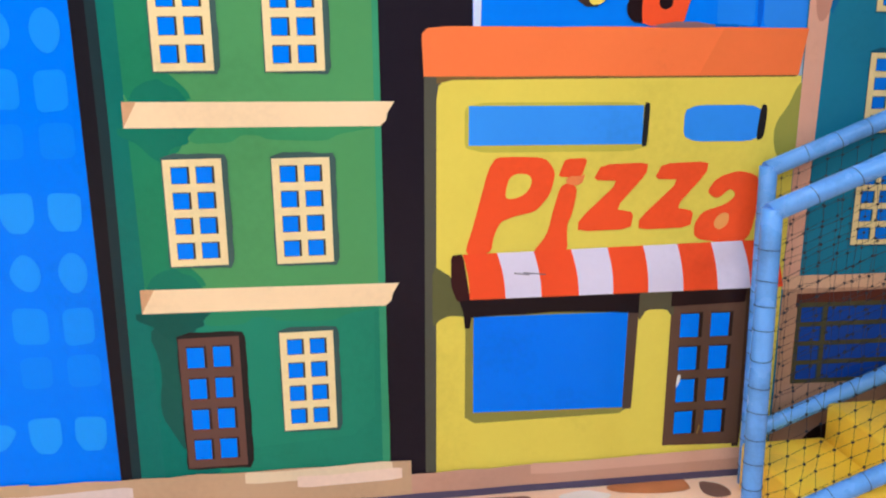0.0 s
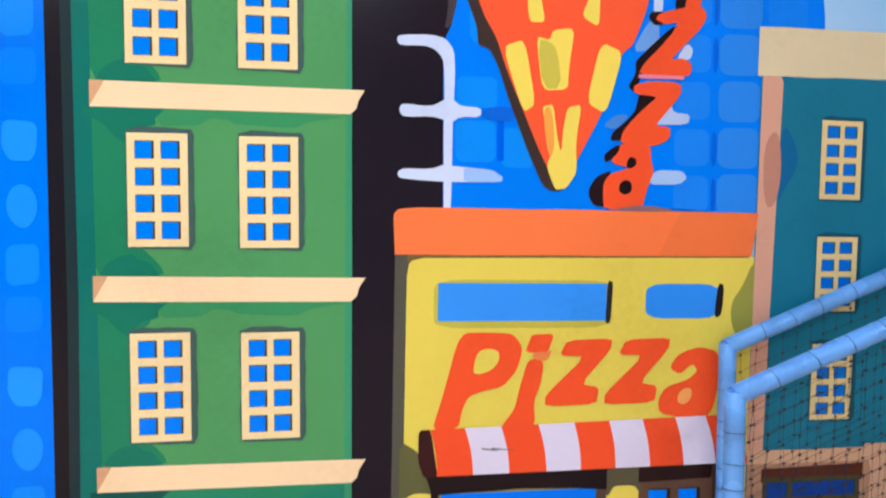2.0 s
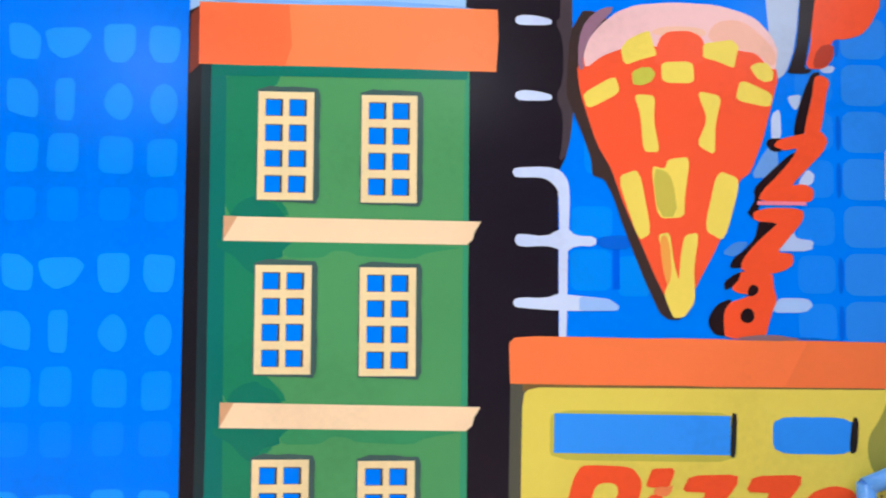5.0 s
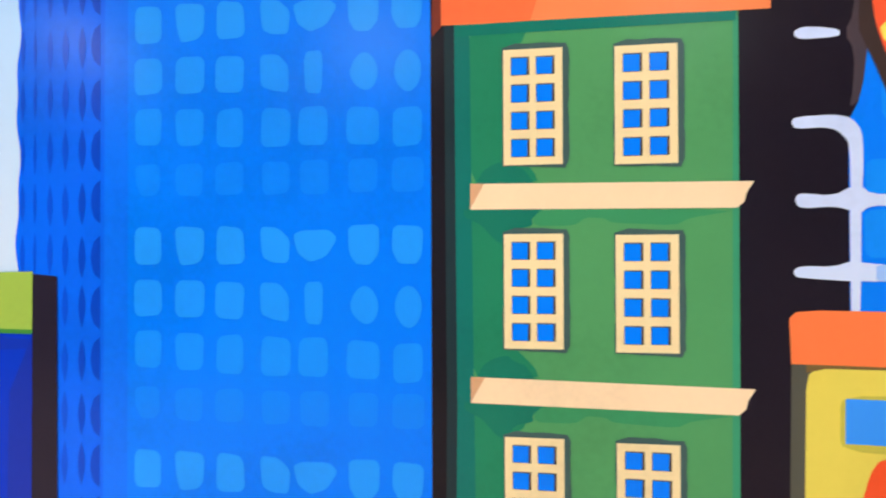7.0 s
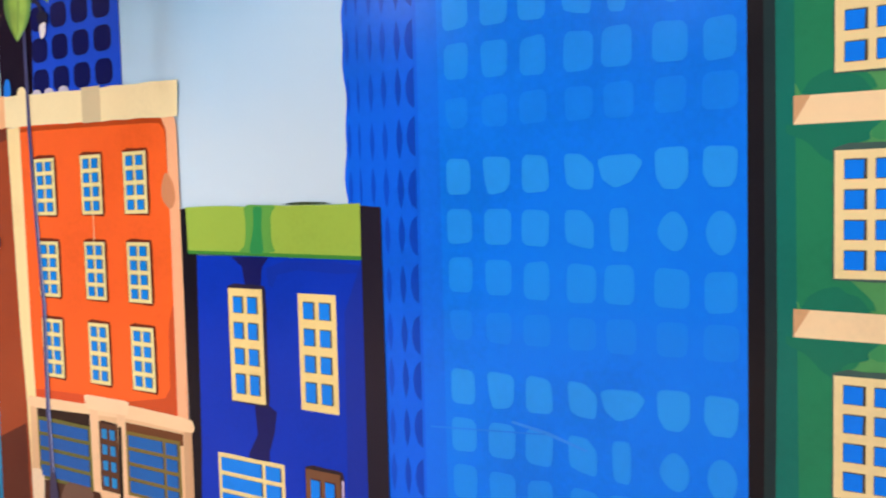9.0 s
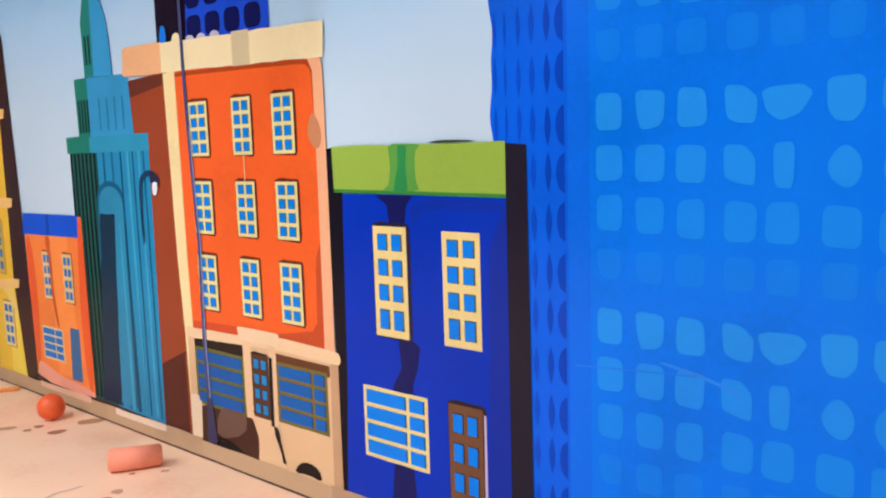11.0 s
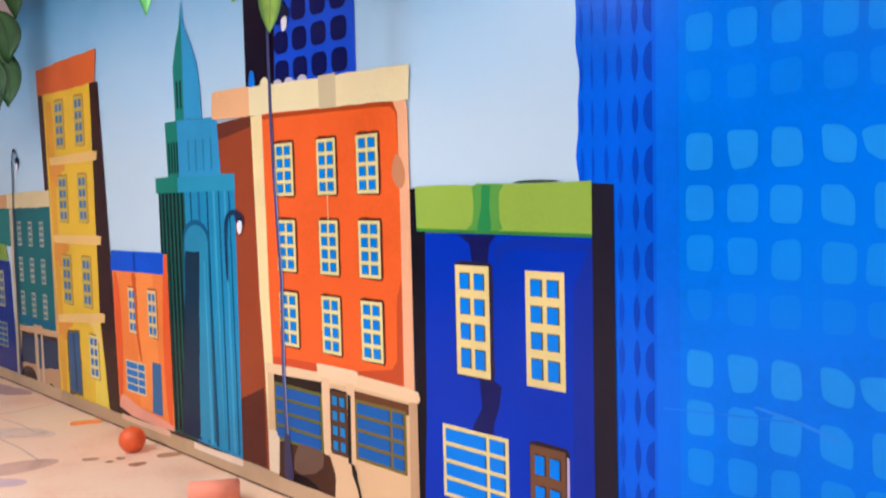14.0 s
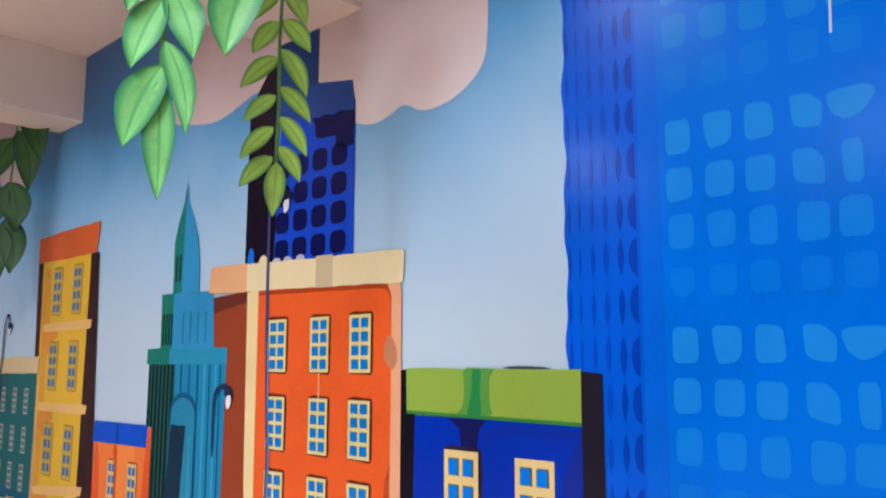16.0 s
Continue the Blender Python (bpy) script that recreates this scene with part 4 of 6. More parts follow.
def far_teal_house():
    t = painted("painted_house", -7.45, "muted teal painted house beside a street lamp", "painted house", "mural buildings")
    shape("side_face", [(-8.33, 1.20), (-7.96, 1.20), (-7.96, 1.54), (-8.30, 1.54)], 5, "2C7C78", t)
    shape("facade", wobbly([(-7.96, 0.54), (-7.03, 0.56), (-7.045, 1.535), (-7.96, 1.535)], 0.003, 0.12, 4), 6, "236C70", t)
    shape("facade_shade", soft([(-7.95, 0.56), (-7.78, 0.56), (-7.80, 0.9), (-7.83, 1.2), (-7.80, 1.5), (-7.95, 1.52)], 1), 7, "1F5A66", t)
    shape("facade_shade", soft([(-7.9, 0.55), (-7.04, 0.57), (-7.04, 0.64), (-7.4, 0.61), (-7.9, 0.66)], 1), 7, "1C6684", t)
    shape("pilaster", [(-8.00, 0.09), (-7.93, 0.06), (-7.905, 1.52), (-7.975, 1.525)], 8, "C9BBA0", t, "cream corner strip")
    shape("pilaster", [(-7.05, 0.06), (-7.005, 0.06), (-7.02, 1.53), (-7.05, 1.53)], 8, "D9A878", t)
    shape("roof_band", wobbly([(-8.03, 1.525), (-7.02, 1.53), (-7.026, 1.662), (-8.03, 1.65)], 0.004, 0.1, 3), 9, "E6CFA0", t, "cream cornice")
    shape("roof_band", wobbly([(-8.40, 1.515), (-8.03, 1.527), (-8.03, 1.645), (-8.40, 1.64)], 0.004, 0.1, 5), 9, "D8A070", t)
    for x in (-7.80, -7.545, -7.295):
        for z0, z1 in ((1.215, 1.415), (0.915, 1.118), (0.632, 0.835)):
            window(t, x, z0, x + 0.088, z1, 8, frame_code="B4B8A0", pane_code="2C6C90", shadow="1C5A62", dark="2C5A60")
    # shopfront
    shape("shopfront", wobbly([(-7.92, 0.06), (-7.01, 0.05), (-7.01, 0.55), (-7.90, 0.54)], 0.004, 0.1, 7), 9, "C79A74", t, "worn stone shopfront")
    shape("stone_band", wobbly([(-7.86, 0.49), (-7.0, 0.51), (-6.985, 0.556), (-7.33, 0.553), (-7.35, 0.575), (-7.53, 0.572), (-7.54, 0.545), (-7.86, 0.535)], 0.004, 0.08, 8), 12, "D6AA80", t)
    shape("shop_window", wobbly([(-7.88, 0.215), (-7.53, 0.24), (-7.53, 0.492), (-7.83, 0.482)], 0.004, 0.08, 9), 10, "2C3A58", t, "dark shop window")
    shape("shop_window", wobbly([(-7.37, 0.225), (-7.035, 0.262), (-7.03, 0.503), (-7.35, 0.49)], 0.004, 0.08, 10), 10, "2C3A58", t, "dark shop window")
    shape("window_shadow", [(-7.83, 0.455), (-7.03, 0.478), (-7.03, 0.51), (-7.83, 0.492)], 11, "4A2A22", t)
    shape("door", [(-7.455, 0.215), (-7.395, 0.215), (-7.38, 0.50), (-7.455, 0.498)], 10, "40506A", t, "narrow dark shop door")
    shape("shop_post", wobbly([(-7.50, 0.08), (-7.45, 0.09), (-7.462, 0.50), (-7.53, 0.50)], 0.005, 0.07, 3), 13, "CDB49A", t)
    shape("shop_post", wobbly([(-7.40, 0.08), (-7.34, 0.10), (-7.345, 0.50), (-7.385, 0.50)], 0.005, 0.07, 4), 13, "CDB49A", t)
    shape("arch_recess", soft([(-7.86, 0.06), (-7.52, 0.07), (-7.54, 0.16), (-7.62, 0.205), (-7.85, 0.19)], 1), 11, "3E2822", t)
    shape("arch_recess", soft([(-7.29, 0.06), (-7.11, 0.07), (-7.15, 0.11), (-7.22, 0.125), (-7.28, 0.10)], 1), 11, "2E1C18", t)
    return t


def blue_house():
    t = painted("painted_house", -2.45, "deep blue painted house with a green roof", "painted house", "mural buildings")
    shape("side_shadow", [(-2.93, 0.10), (-2.85, 0.10), (-2.85, 1.40), (-2.90, 1.58), (-2.945, 1.575)], 9, "17131E", t, "near-black shaded side")
    shape("side_shadow", [(-2.03, 0.10), (-1.925, 0.10), (-1.932, 1.568), (-2.03, 1.576)], 9, "25202F", t, "near-black shaded side")
    shape("facade", [(-2.90, 0.09), (-2.022, 0.09), (-2.019, 1.395), (-2.852, 1.39), (-2.87, 0.6)], 10, "0434BE", t)
    shape("facade_shade", [(-2.66, 1.388), (-2.46, 1.388), (-2.495, 1.35), (-2.505, 1.28), (-2.50, 0.83), (-2.445, 0.80), (-2.46, 0.72), (-2.49, 0.64), (-2.50, 0.28), (-2.48, 0.10), (-2.63, 0.10), (-2.61, 0.28), (-2.60, 0.62), (-2.55, 0.70), (-2.56, 0.82), (-2.59, 1.28), (-2.60, 1.35)], 11, "171A5E", t, "dark painted stripe")
    shape("facade_shade", soft([(-2.48, 1.38), (-2.03, 1.38), (-2.03, 1.33), (-2.40, 1.35), (-2.46, 1.25)], 1), 11, "0F32B0", t)
    shape("facade_shade", [(-2.12, 0.12), (-2.025, 0.12), (-2.02, 1.38), (-2.10, 1.2)], 11, "1430A6", t)
    shape("roof_band", wobbly([(-2.90, 1.398), (-2.019, 1.388), (-2.018, 1.583), (-2.905, 1.583)], 0.003, 0.1, 5), 13, "98B94C", t, "grass green roof band")
    shape("roof_shade", [(-2.90, 1.396), (-2.019, 1.386), (-2.019, 1.40), (-2.90, 1.41)], 14, "3E8A3C", t)
    shape("roof_shade", soft([(-2.62, 1.405), (-2.42, 1.405), (-2.44, 1.45), (-2.44, 1.55), (-2.41, 1.583), (-2.58, 1.588), (-2.57, 1.5), (-2.58, 1.43)], 1, 0.15), 14, "5FA24A", t)
    shape("roof_shade", soft([(-2.56, 1.40), (-2.48, 1.40), (-2.49, 1.50), (-2.48, 1.58), (-2.53, 1.58), (-2.53, 1.5)], 1, 0.15), 14, "2F9050", t)
    shape("roof_edge", soft([(-2.40, 1.583), (-2.12, 1.583), (-2.2, 1.592), (-2.32, 1.594)], 1), 13, "3C4A34", t)
    window(t, -2.681, 0.822, -2.500, 1.266, 12, frame_code="F0D894", pane_code="0884F4", shadow="2A2440", dark="54502F", tall=1.22)
    window(t, -2.319, 0.826, -2.139, 1.259, 12, frame_code="F0D894", pane_code="0884F4", shadow="", dark="54502F", tall=1.22)
    barred(t, -2.774, 0.297, -2.416, 0.602, 12, "EBD796", "0884F4", 0.70, 4)
    window(t, -2.309, 0.112, -2.145, 0.606, 12, frame_code="785038", pane_code="0884F4", shadow="30242C", dark="3A2A24", name="door", label="brown glazed door")
    shape("door_edge", [(-2.142, 0.11), (-2.128, 0.11), (-2.128, 0.585), (-2.138, 0.59)], 13, "C9B8DC", t)
    shape("paint_drip", soft([(-2.0, 0.10), (-1.92, 0.10), (-1.93, 0.14), (-1.97, 0.125)], 1), 14, "D8C4CE", t)
    return t


def orange_house():
    t = painted("painted_house", -3.7, "orange painted house over a cream shopfront", "painted house", "mural buildings")
    shape("side_face", [(-4.36, 0.105), (-4.06, 0.105), (-4.12, 1.99), (-4.50, 1.97)], 5, "9C4628", t, "brown shaded side face")
    shape("side_shade", [(-4.37, 0.105), (-4.12, 0.105), (-4.12, 0.55), (-4.36, 0.45)], 6, "5E2A20", t)
    shape("side_shade", [(-4.49, 1.88), (-4.14, 1.93), (-4.14, 1.98), (-4.50, 1.97)], 6, "6E3426", t)
    shape("facade", [(-4.06, 0.62), (-2.985, 0.66), (-2.98, 1.955), (-4.06, 1.985)], 9, "F4662C", t)
    shape("facade_shade", [(-4.05, 0.64), (-2.99, 0.66), (-2.99, 0.78), (-3.3, 0.745), (-3.7, 0.74), (-4.05, 0.73)], 10, "D9522C", t)
    shape("facade_shade", soft([(-4.04, 1.978), (-3.03, 1.956), (-2.995, 1.93), (-2.995, 1.70), (-3.006, 1.71), (-3.012, 1.90), (-3.05, 1.934), (-3.5, 1.946), (-3.98, 1.956), (-4.04, 1.955)], 1, 0.12), 10, "B4481E", t)
    shape("facade_shade", soft([(-3.04, 1.10), (-3.0, 1.2), (-3.0, 0.70), (-3.4, 0.72), (-3.32, 0.745), (-3.05, 0.79)], 1, 0.12), 10, "C8502A", t)
    shape("pilaster", [(-4.085, 0.09), (-4.02, 0.09), (-4.023, 0.678), (-4.034, 1.041), (-4.041, 1.98), (-4.147, 1.98), (-4.125, 1.035), (-4.103, 0.68)], 11, "F6DFA6", t, "cream corner strip")
    shape("pilaster", [(-3.008, 0.70), (-2.942, 0.70), (-2.939, 1.113), (-2.940, 1.913), (-2.955, 1.958), (-3.035, 1.958), (-3.004, 1.90), (-3.001, 1.424)], 10.8, "F2B48C", t, "pink corner strip")
    shape("facade_shade", soft([(-3.02, 1.744), (-2.97, 1.682), (-2.960, 1.614), (-2.993, 1.569), (-3.038, 1.606), (-3.055, 1.652)], 2), 12, "CC8A64", t)
    shape("roof_band", wobbly([(-4.16, 1.985), (-2.931, 1.951), (-2.922, 2.095), (-3.6, 2.112), (-4.16, 2.137)], 0.005, 0.08, 6), 13, "F2E4B8", t, "cream roof band")
    shape("roof_band", soft([(-4.545, 1.995), (-4.155, 1.980), (-4.155, 2.138), (-4.526, 2.145)], 1, 0.06), 13, "F2BA8A", t)
    shape("roof_shade", [(-3.55, 1.965), (-3.42, 1.963), (-3.42, 2.118), (-3.55, 2.12)], 14, "D2C4A0", t)
    shape("roof_knob", soft([(-4.16, 2.13), (-4.09, 2.13), (-4.10, 2.21), (-4.14, 2.215)], 2, 0.2), 13, "1C7CEC", t)
    shape("roof_knob", soft([(-4.05, 2.12), (-3.96, 2.12), (-3.98, 2.165), (-4.03, 2.165)], 2), 14, "F2E4B8", t)
    for x in (-3.885, -3.79, -3.68):
        shape("roof_knob", soft([(x - 0.045, 2.10), (x + 0.045, 2.10), (x + 0.03, 2.14), (x - 0.03, 2.142)], 2), 12.5, "C4C2DA", t, "pale lavender dab over the roof band")
    for x0, x1 in ((-3.940, -3.782), (-3.585, -3.440), (-3.288, -3.138)):
        for z0, z1 in ((1.562, 1.824), (1.182, 1.440), (0.802, 1.077)):
            window(t, x0, z0, x1, z1, 11, frame_code="E9DFA0", pane_code="0A84E6", shadow="6E2C1A", dark="5A6A5A", border=0.115)
    shape("paint_line", [(-3.512, 1.44), (-3.506, 1.44), (-3.506, 1.57), (-3.512, 1.57)], 12, "F2CFA0", t)
    # shopfront
    shape("shopfront", wobbly([(-4.09, 0.085), (-2.935, 0.09), (-2.925, 0.70), (-4.08, 0.69)], 0.004, 0.1, 3), 11, "E6BE94", t, "cream shopfront wall")
    shape("shop_shadow", [(-4.03, 0.09), (-3.50, 0.09), (-3.50, 0.34), (-3.6, 0.36), (-4.03, 0.28)], 12, "4A2C22", t)
    shape("shop_shadow", soft([(-3.87, 0.13), (-3.62, 0.20), (-3.6, 0.31), (-3.75, 0.34), (-3.85, 0.27)], 1), 13, "6E5448", t)
    shape("shop_shadow", soft([(-3.90, 0.09), (-3.62, 0.09), (-3.70, 0.14), (-3.86, 0.155)], 1), 13, "1E1618", t)
    shape("shop_shadow", [(-4.02, 0.30), (-3.985, 0.30), (-3.97, 0.56), (-3.56, 0.56), (-3.56, 0.66), (-4.02, 0.645)], 12, "2A1C1A", t)
    shape("shop_shadow", [(-3.38, 0.58), (-2.98, 0.595), (-2.98, 0.645), (-3.38, 0.65)], 12, "6A4028", t)
    shape("stone_band", soft([(-4.09, 0.635), (-3.6, 0.655), (-3.3, 0.668), (-2.92, 0.655), (-2.905, 0.68), (-2.92, 0.715), (-3.36, 0.73), (-3.6, 0.70), (-4.09, 0.69)], 1, 0.15), 14, "F2CFA6", t)
    barred(t, -4.02, 0.295, -3.605, 0.598, 13, "6A6A34", "1A5CB0", 0.76, 4, flip=True)
    barred(t, -3.352, 0.325, -3.0, 0.612, 13, "7A6A34", "1A62B4", 0.72, 4)
    window(t, -3.54, 0.317, -3.406, 0.625, 14, frame_code="5A3A2A", pane_code="1F86CC", shadow="3A2420", dark="2A2A26", name="door", label="narrow glazed shop door")
    for xa, xb in ((-3.60, -3.545), (-3.405, -3.355)):
        shape("shop_post", [(xa, 0.30), (xb, 0.30), (xb + 0.005, 0.70), (xa - 0.005, 0.70)], 15, "EFC8A0", t)
    shape("shop_post", soft([(-3.585, 0.33), (-3.36, 0.33), (-3.36, 0.29), (-3.303, 0.085), (-3.525, 0.085), (-3.512, 0.21), (-3.55, 0.29)], 1, 0.15), 14, "EBC39A", t)
    shape("stone_band", soft([(-3.63, 0.68), (-3.33, 0.68), (-3.32, 0.745), (-3.64, 0.745)], 1, 0.08), 16, "F4D4AE", t)
    shape("shop_shadow", [(-3.412, 0.292), (-3.386, 0.292), (-3.380, 0.623), (-3.405, 0.625)], 15.5, "231A18", t)
    shape("paint_drip", wobbly([(-3.392, 0.295), (-3.365, 0.294), (-3.344, 0.223), (-3.310, 0.125), (-3.338, 0.13), (-3.366, 0.213)], 0.007, 0.03, 2), 16, "2A1E1A", t)
    shape("arch_recess", soft([(-3.26, 0.10), (-3.22, 0.155), (-3.15, 0.175), (-3.08, 0.155), (-3.06, 0.10), (-3.16, 0.115)], 1), 14, "241816", t)
    shape("pilaster", [(-2.985, 0.09), (-2.925, 0.09), (-2.925, 0.66), (-2.975, 0.66)], 13, "C9A07C", t)
    shape("pilaster", soft([(-4.09, 0.09), (-4.0, 0.09), (-3.985, 0.32), (-4.02, 0.34), (-4.09, 0.33)], 1, 0.1), 14, "F4DCBC", t)
    return t


def small_orange_house():
    t = painted("painted_house", -5.55, "small orange painted house with a blue flat roof", "painted house", "mural buildings")
    shape("facade", [(-5.93, 0.17), (-5.14, 0.14), (-5.145, 1.225), (-5.19, 1.225), (-5.95, 1.15)], 9, "F8863E", t)
    shape("facade_shade", [(-5.60, 0.2), (-5.30, 0.2), (-5.35, 1.1), (-5.62, 1.1)], 10, "FF9448", t)
    shape("facade_shade", soft([(-5.93, 0.6), (-5.86, 0.6), (-5.84, 1.08), (-5.93, 1.08)], 1), 10, "F59A58", t)
    shape("roof_band", [(-5.975, 1.09), (-5.20, 1.098), (-5.188, 1.232), (-5.95, 1.228)], 11, "1556DC", t, "bright blue roof band")
    shape("roof_shade", [(-5.62, 1.095), (-5.58, 1.095), (-5.58, 1.23), (-5.62, 1.23)], 12, "0F44B8", t)
    for x0, x1 in ((-5.715, -5.60), (-5.436, -5.313)):
        window(t, x0, 0.685, x1, 0.988, 11, frame_code="E8C890", pane_code="2E80CC", shadow="B0512C", dark="6A6250")
    barred(t, -5.80, 0.283, -5.512, 0.497, 11, "DCD0AE", "2A78C4", 0.62, 4)
    shape("door", [(-5.43, 0.19), (-5.29, 0.19), (-5.286, 0.525), (-5.405, 0.525)], 11, "3A6A9C", t, "slim blue-grey door")
    shape("facade_shade", soft([(-5.66, 1.09), (-5.58, 1.09), (-5.60, 0.95), (-5.585, 0.72), (-5.545, 0.52), (-5.57, 0.50), (-5.62, 0.70), (-5.625, 0.95)], 1), 12, "D85C24", t)
    shape("facade_shade", soft([(-5.19, 1.22), (-5.145, 1.22), (-5.14, 0.15), (-5.22, 0.15), (-5.25, 0.6), (-5.22, 1.0)], 1), 10.4, "F0602C", t)
    shape("facade_shade", soft([(-5.95, 1.08), (-5.86, 1.08), (-5.83, 0.7), (-5.86, 0.2), (-5.93, 0.18)], 1), 10.4, "F0602C", t)
    shape("foot_splash", soft([(-5.93, 0.12), (-5.14, 0.11), (-5.14, 0.16), (-5.6, 0.19), (-5.8, 0.24), (-5.9, 0.25)], 1), 12, "F0A28A", t)
    return t


def yellow_house():
    t = painted("painted_house", -6.6, "tall yellow painted house with cream ledges", "painted house", "mural buildings")
    shape("side_shadow", [(-6.25, 0.05), (-6.0, 0.05), (-5.93, 0.18), (-5.97, 1.04), (-6.05, 2.38), (-6.2, 2.38)], 8, "3C1E1A", t, "dark brown shaded side")
    shape("side_shadow", [(-7.185, 2.575), (-7.085, 2.565), (-7.0, 1.64), (-7.13, 1.64)], 8, "4A2620", t, "dark brown shaded side")
    shape("facade", wobbly([(-7.08, 0.08), (-6.10, 0.03), (-6.20, 0.75), (-6.184, 2.39), (-7.07, 2.40), (-7.0, 0.7)], 0.004, 0.15, 4), 9, "EFC23A", t)
    shape("facade_shade", soft([(-7.0, 0.1), (-6.85, 0.1), (-6.9, 1.2), (-6.85, 2.3), (-7.05, 2.35), (-6.98, 1.2)], 1), 10, "E8A838", t)
    shape("facade_shade", [(-6.35, 0.05), (-6.12, 0.05), (-6.21, 0.75), (-6.3, 0.7)], 10, "F4D654", t)
    shape("roof_band", wobbly([(-7.17, 2.385), (-6.095, 2.38), (-6.05, 2.60), (-7.18, 2.59)], 0.005, 0.1, 5), 11, "E06A32", t, "burnt orange roof band")
    for z in (1.845, 1.255, 0.64):
        tw = 0.0 if z > 1 else 0.07
        shape("ledge", soft([(-6.98, z), (-6.12, z + tw), (-6.10, z + 0.07 + tw), (-6.99, z + 0.06)], 1, 0.08), 14, "F4C67A", t, "pale apricot ledge")
    for z0, z1 in ((1.965, 2.314), (1.415, 1.757), (0.80, 1.162)):
        window(t, -6.845, z0, -6.68, z1, 11, frame_code="CDB25C", pane_code="4A7CB0", shadow="B88A34", dark="6A6248")
        window(t, -6.475, z0, -6.318, z1, 11, frame_code="CDB25C", pane_code="4A7CB0", shadow="B88A34", dark="6A6248")
    shape("door_frame", wobbly([(-6.83, 0.10), (-6.57, 0.12), (-6.58, 0.615), (-6.84, 0.60)], 0.006, 0.06, 2), 10, "6A5A3C", t)
    shape("door", wobbly([(-6.80, 0.13), (-6.60, 0.14), (-6.605, 0.595), (-6.79, 0.575)], 0.006, 0.06, 3), 11, "2E5C90", t, "slim blue-grey door")
    shape("door_edge", wobbly([(-6.70, 0.14), (-6.66, 0.14), (-6.68, 0.58), (-6.72, 0.58)], 0.006, 0.06, 4), 12, "3C4450", t)
    for z in (1.225, 1.83, 0.66):
        shape("ledge_drip", soft([(-7.0, z + 0.05), (-6.70, z + 0.04), (-6.69, z - 0.03), (-6.80, z - 0.05), (-6.84, z - 0.14), (-6.88, z - 0.16), (-6.92, z - 0.10), (-6.99, z - 0.12)], 1), 10.5, "E89A3C", t, "brushed orange drip")
    shape("brush_stroke", soft([(-6.62, 0.72), (-6.42, 0.70), (-6.28, 0.62), (-6.20, 0.50), (-6.16, 0.50), (-6.20, 0.66), (-6.35, 0.74)], 2), 12.5, "F2D070", t, "pale worn brush stroke")
    window(t, -6.41, 0.287, -6.252, 0.60, 11, frame_code="E6D49A", pane_code="2E78C0", shadow="B88A34", dark="6A6248")
    return t


def far_blue_house():
    t = painted("painted_house", -8.6, "deep blue painted house with a green roof", "painted house", "mural buildings")
    shape("facade", [(-9.2, 0.08), (-7.98, 0.08), (-8.05, 1.07), (-9.2, 1.07)], 7, "1A2E88", t)
    shape("roof_band", [(-9.25, 1.06), (-8.07, 1.08), (-8.13, 1.215), (-9.25, 1.22)], 8, "8AA53C", t, "grass green roof band")
    for x in (-9.0, -8.7, -8.38):
        window(t, x, 0.66, x + 0.16, 0.98, 8, frame_code="B8AE8C", pane_code="2C5C9C", shadow="", dark="4A4A50")
    barred(t, -8.5, 0.30, -8.2, 0.52, 8, "B8AE8C", "2C5C9C", 0.62, 4)
    return t


green_house()
settle(pizza_shop(), -0.0186, -0.0061, 1.0, 1.008)
settle(cone_sign(), 0.0065, 0.001, 0.0, 1.012)
banner_word()
settle(teal_house(0.0, 1.2, "teal painted house with a cream cornice"), -0.0116, -0.0254, 1.0, 1.0)
far_teal_house()
blue_house()
orange_house()
small_orange_house().location.y -= 0.0034
yellow_house()
far_blue_house()


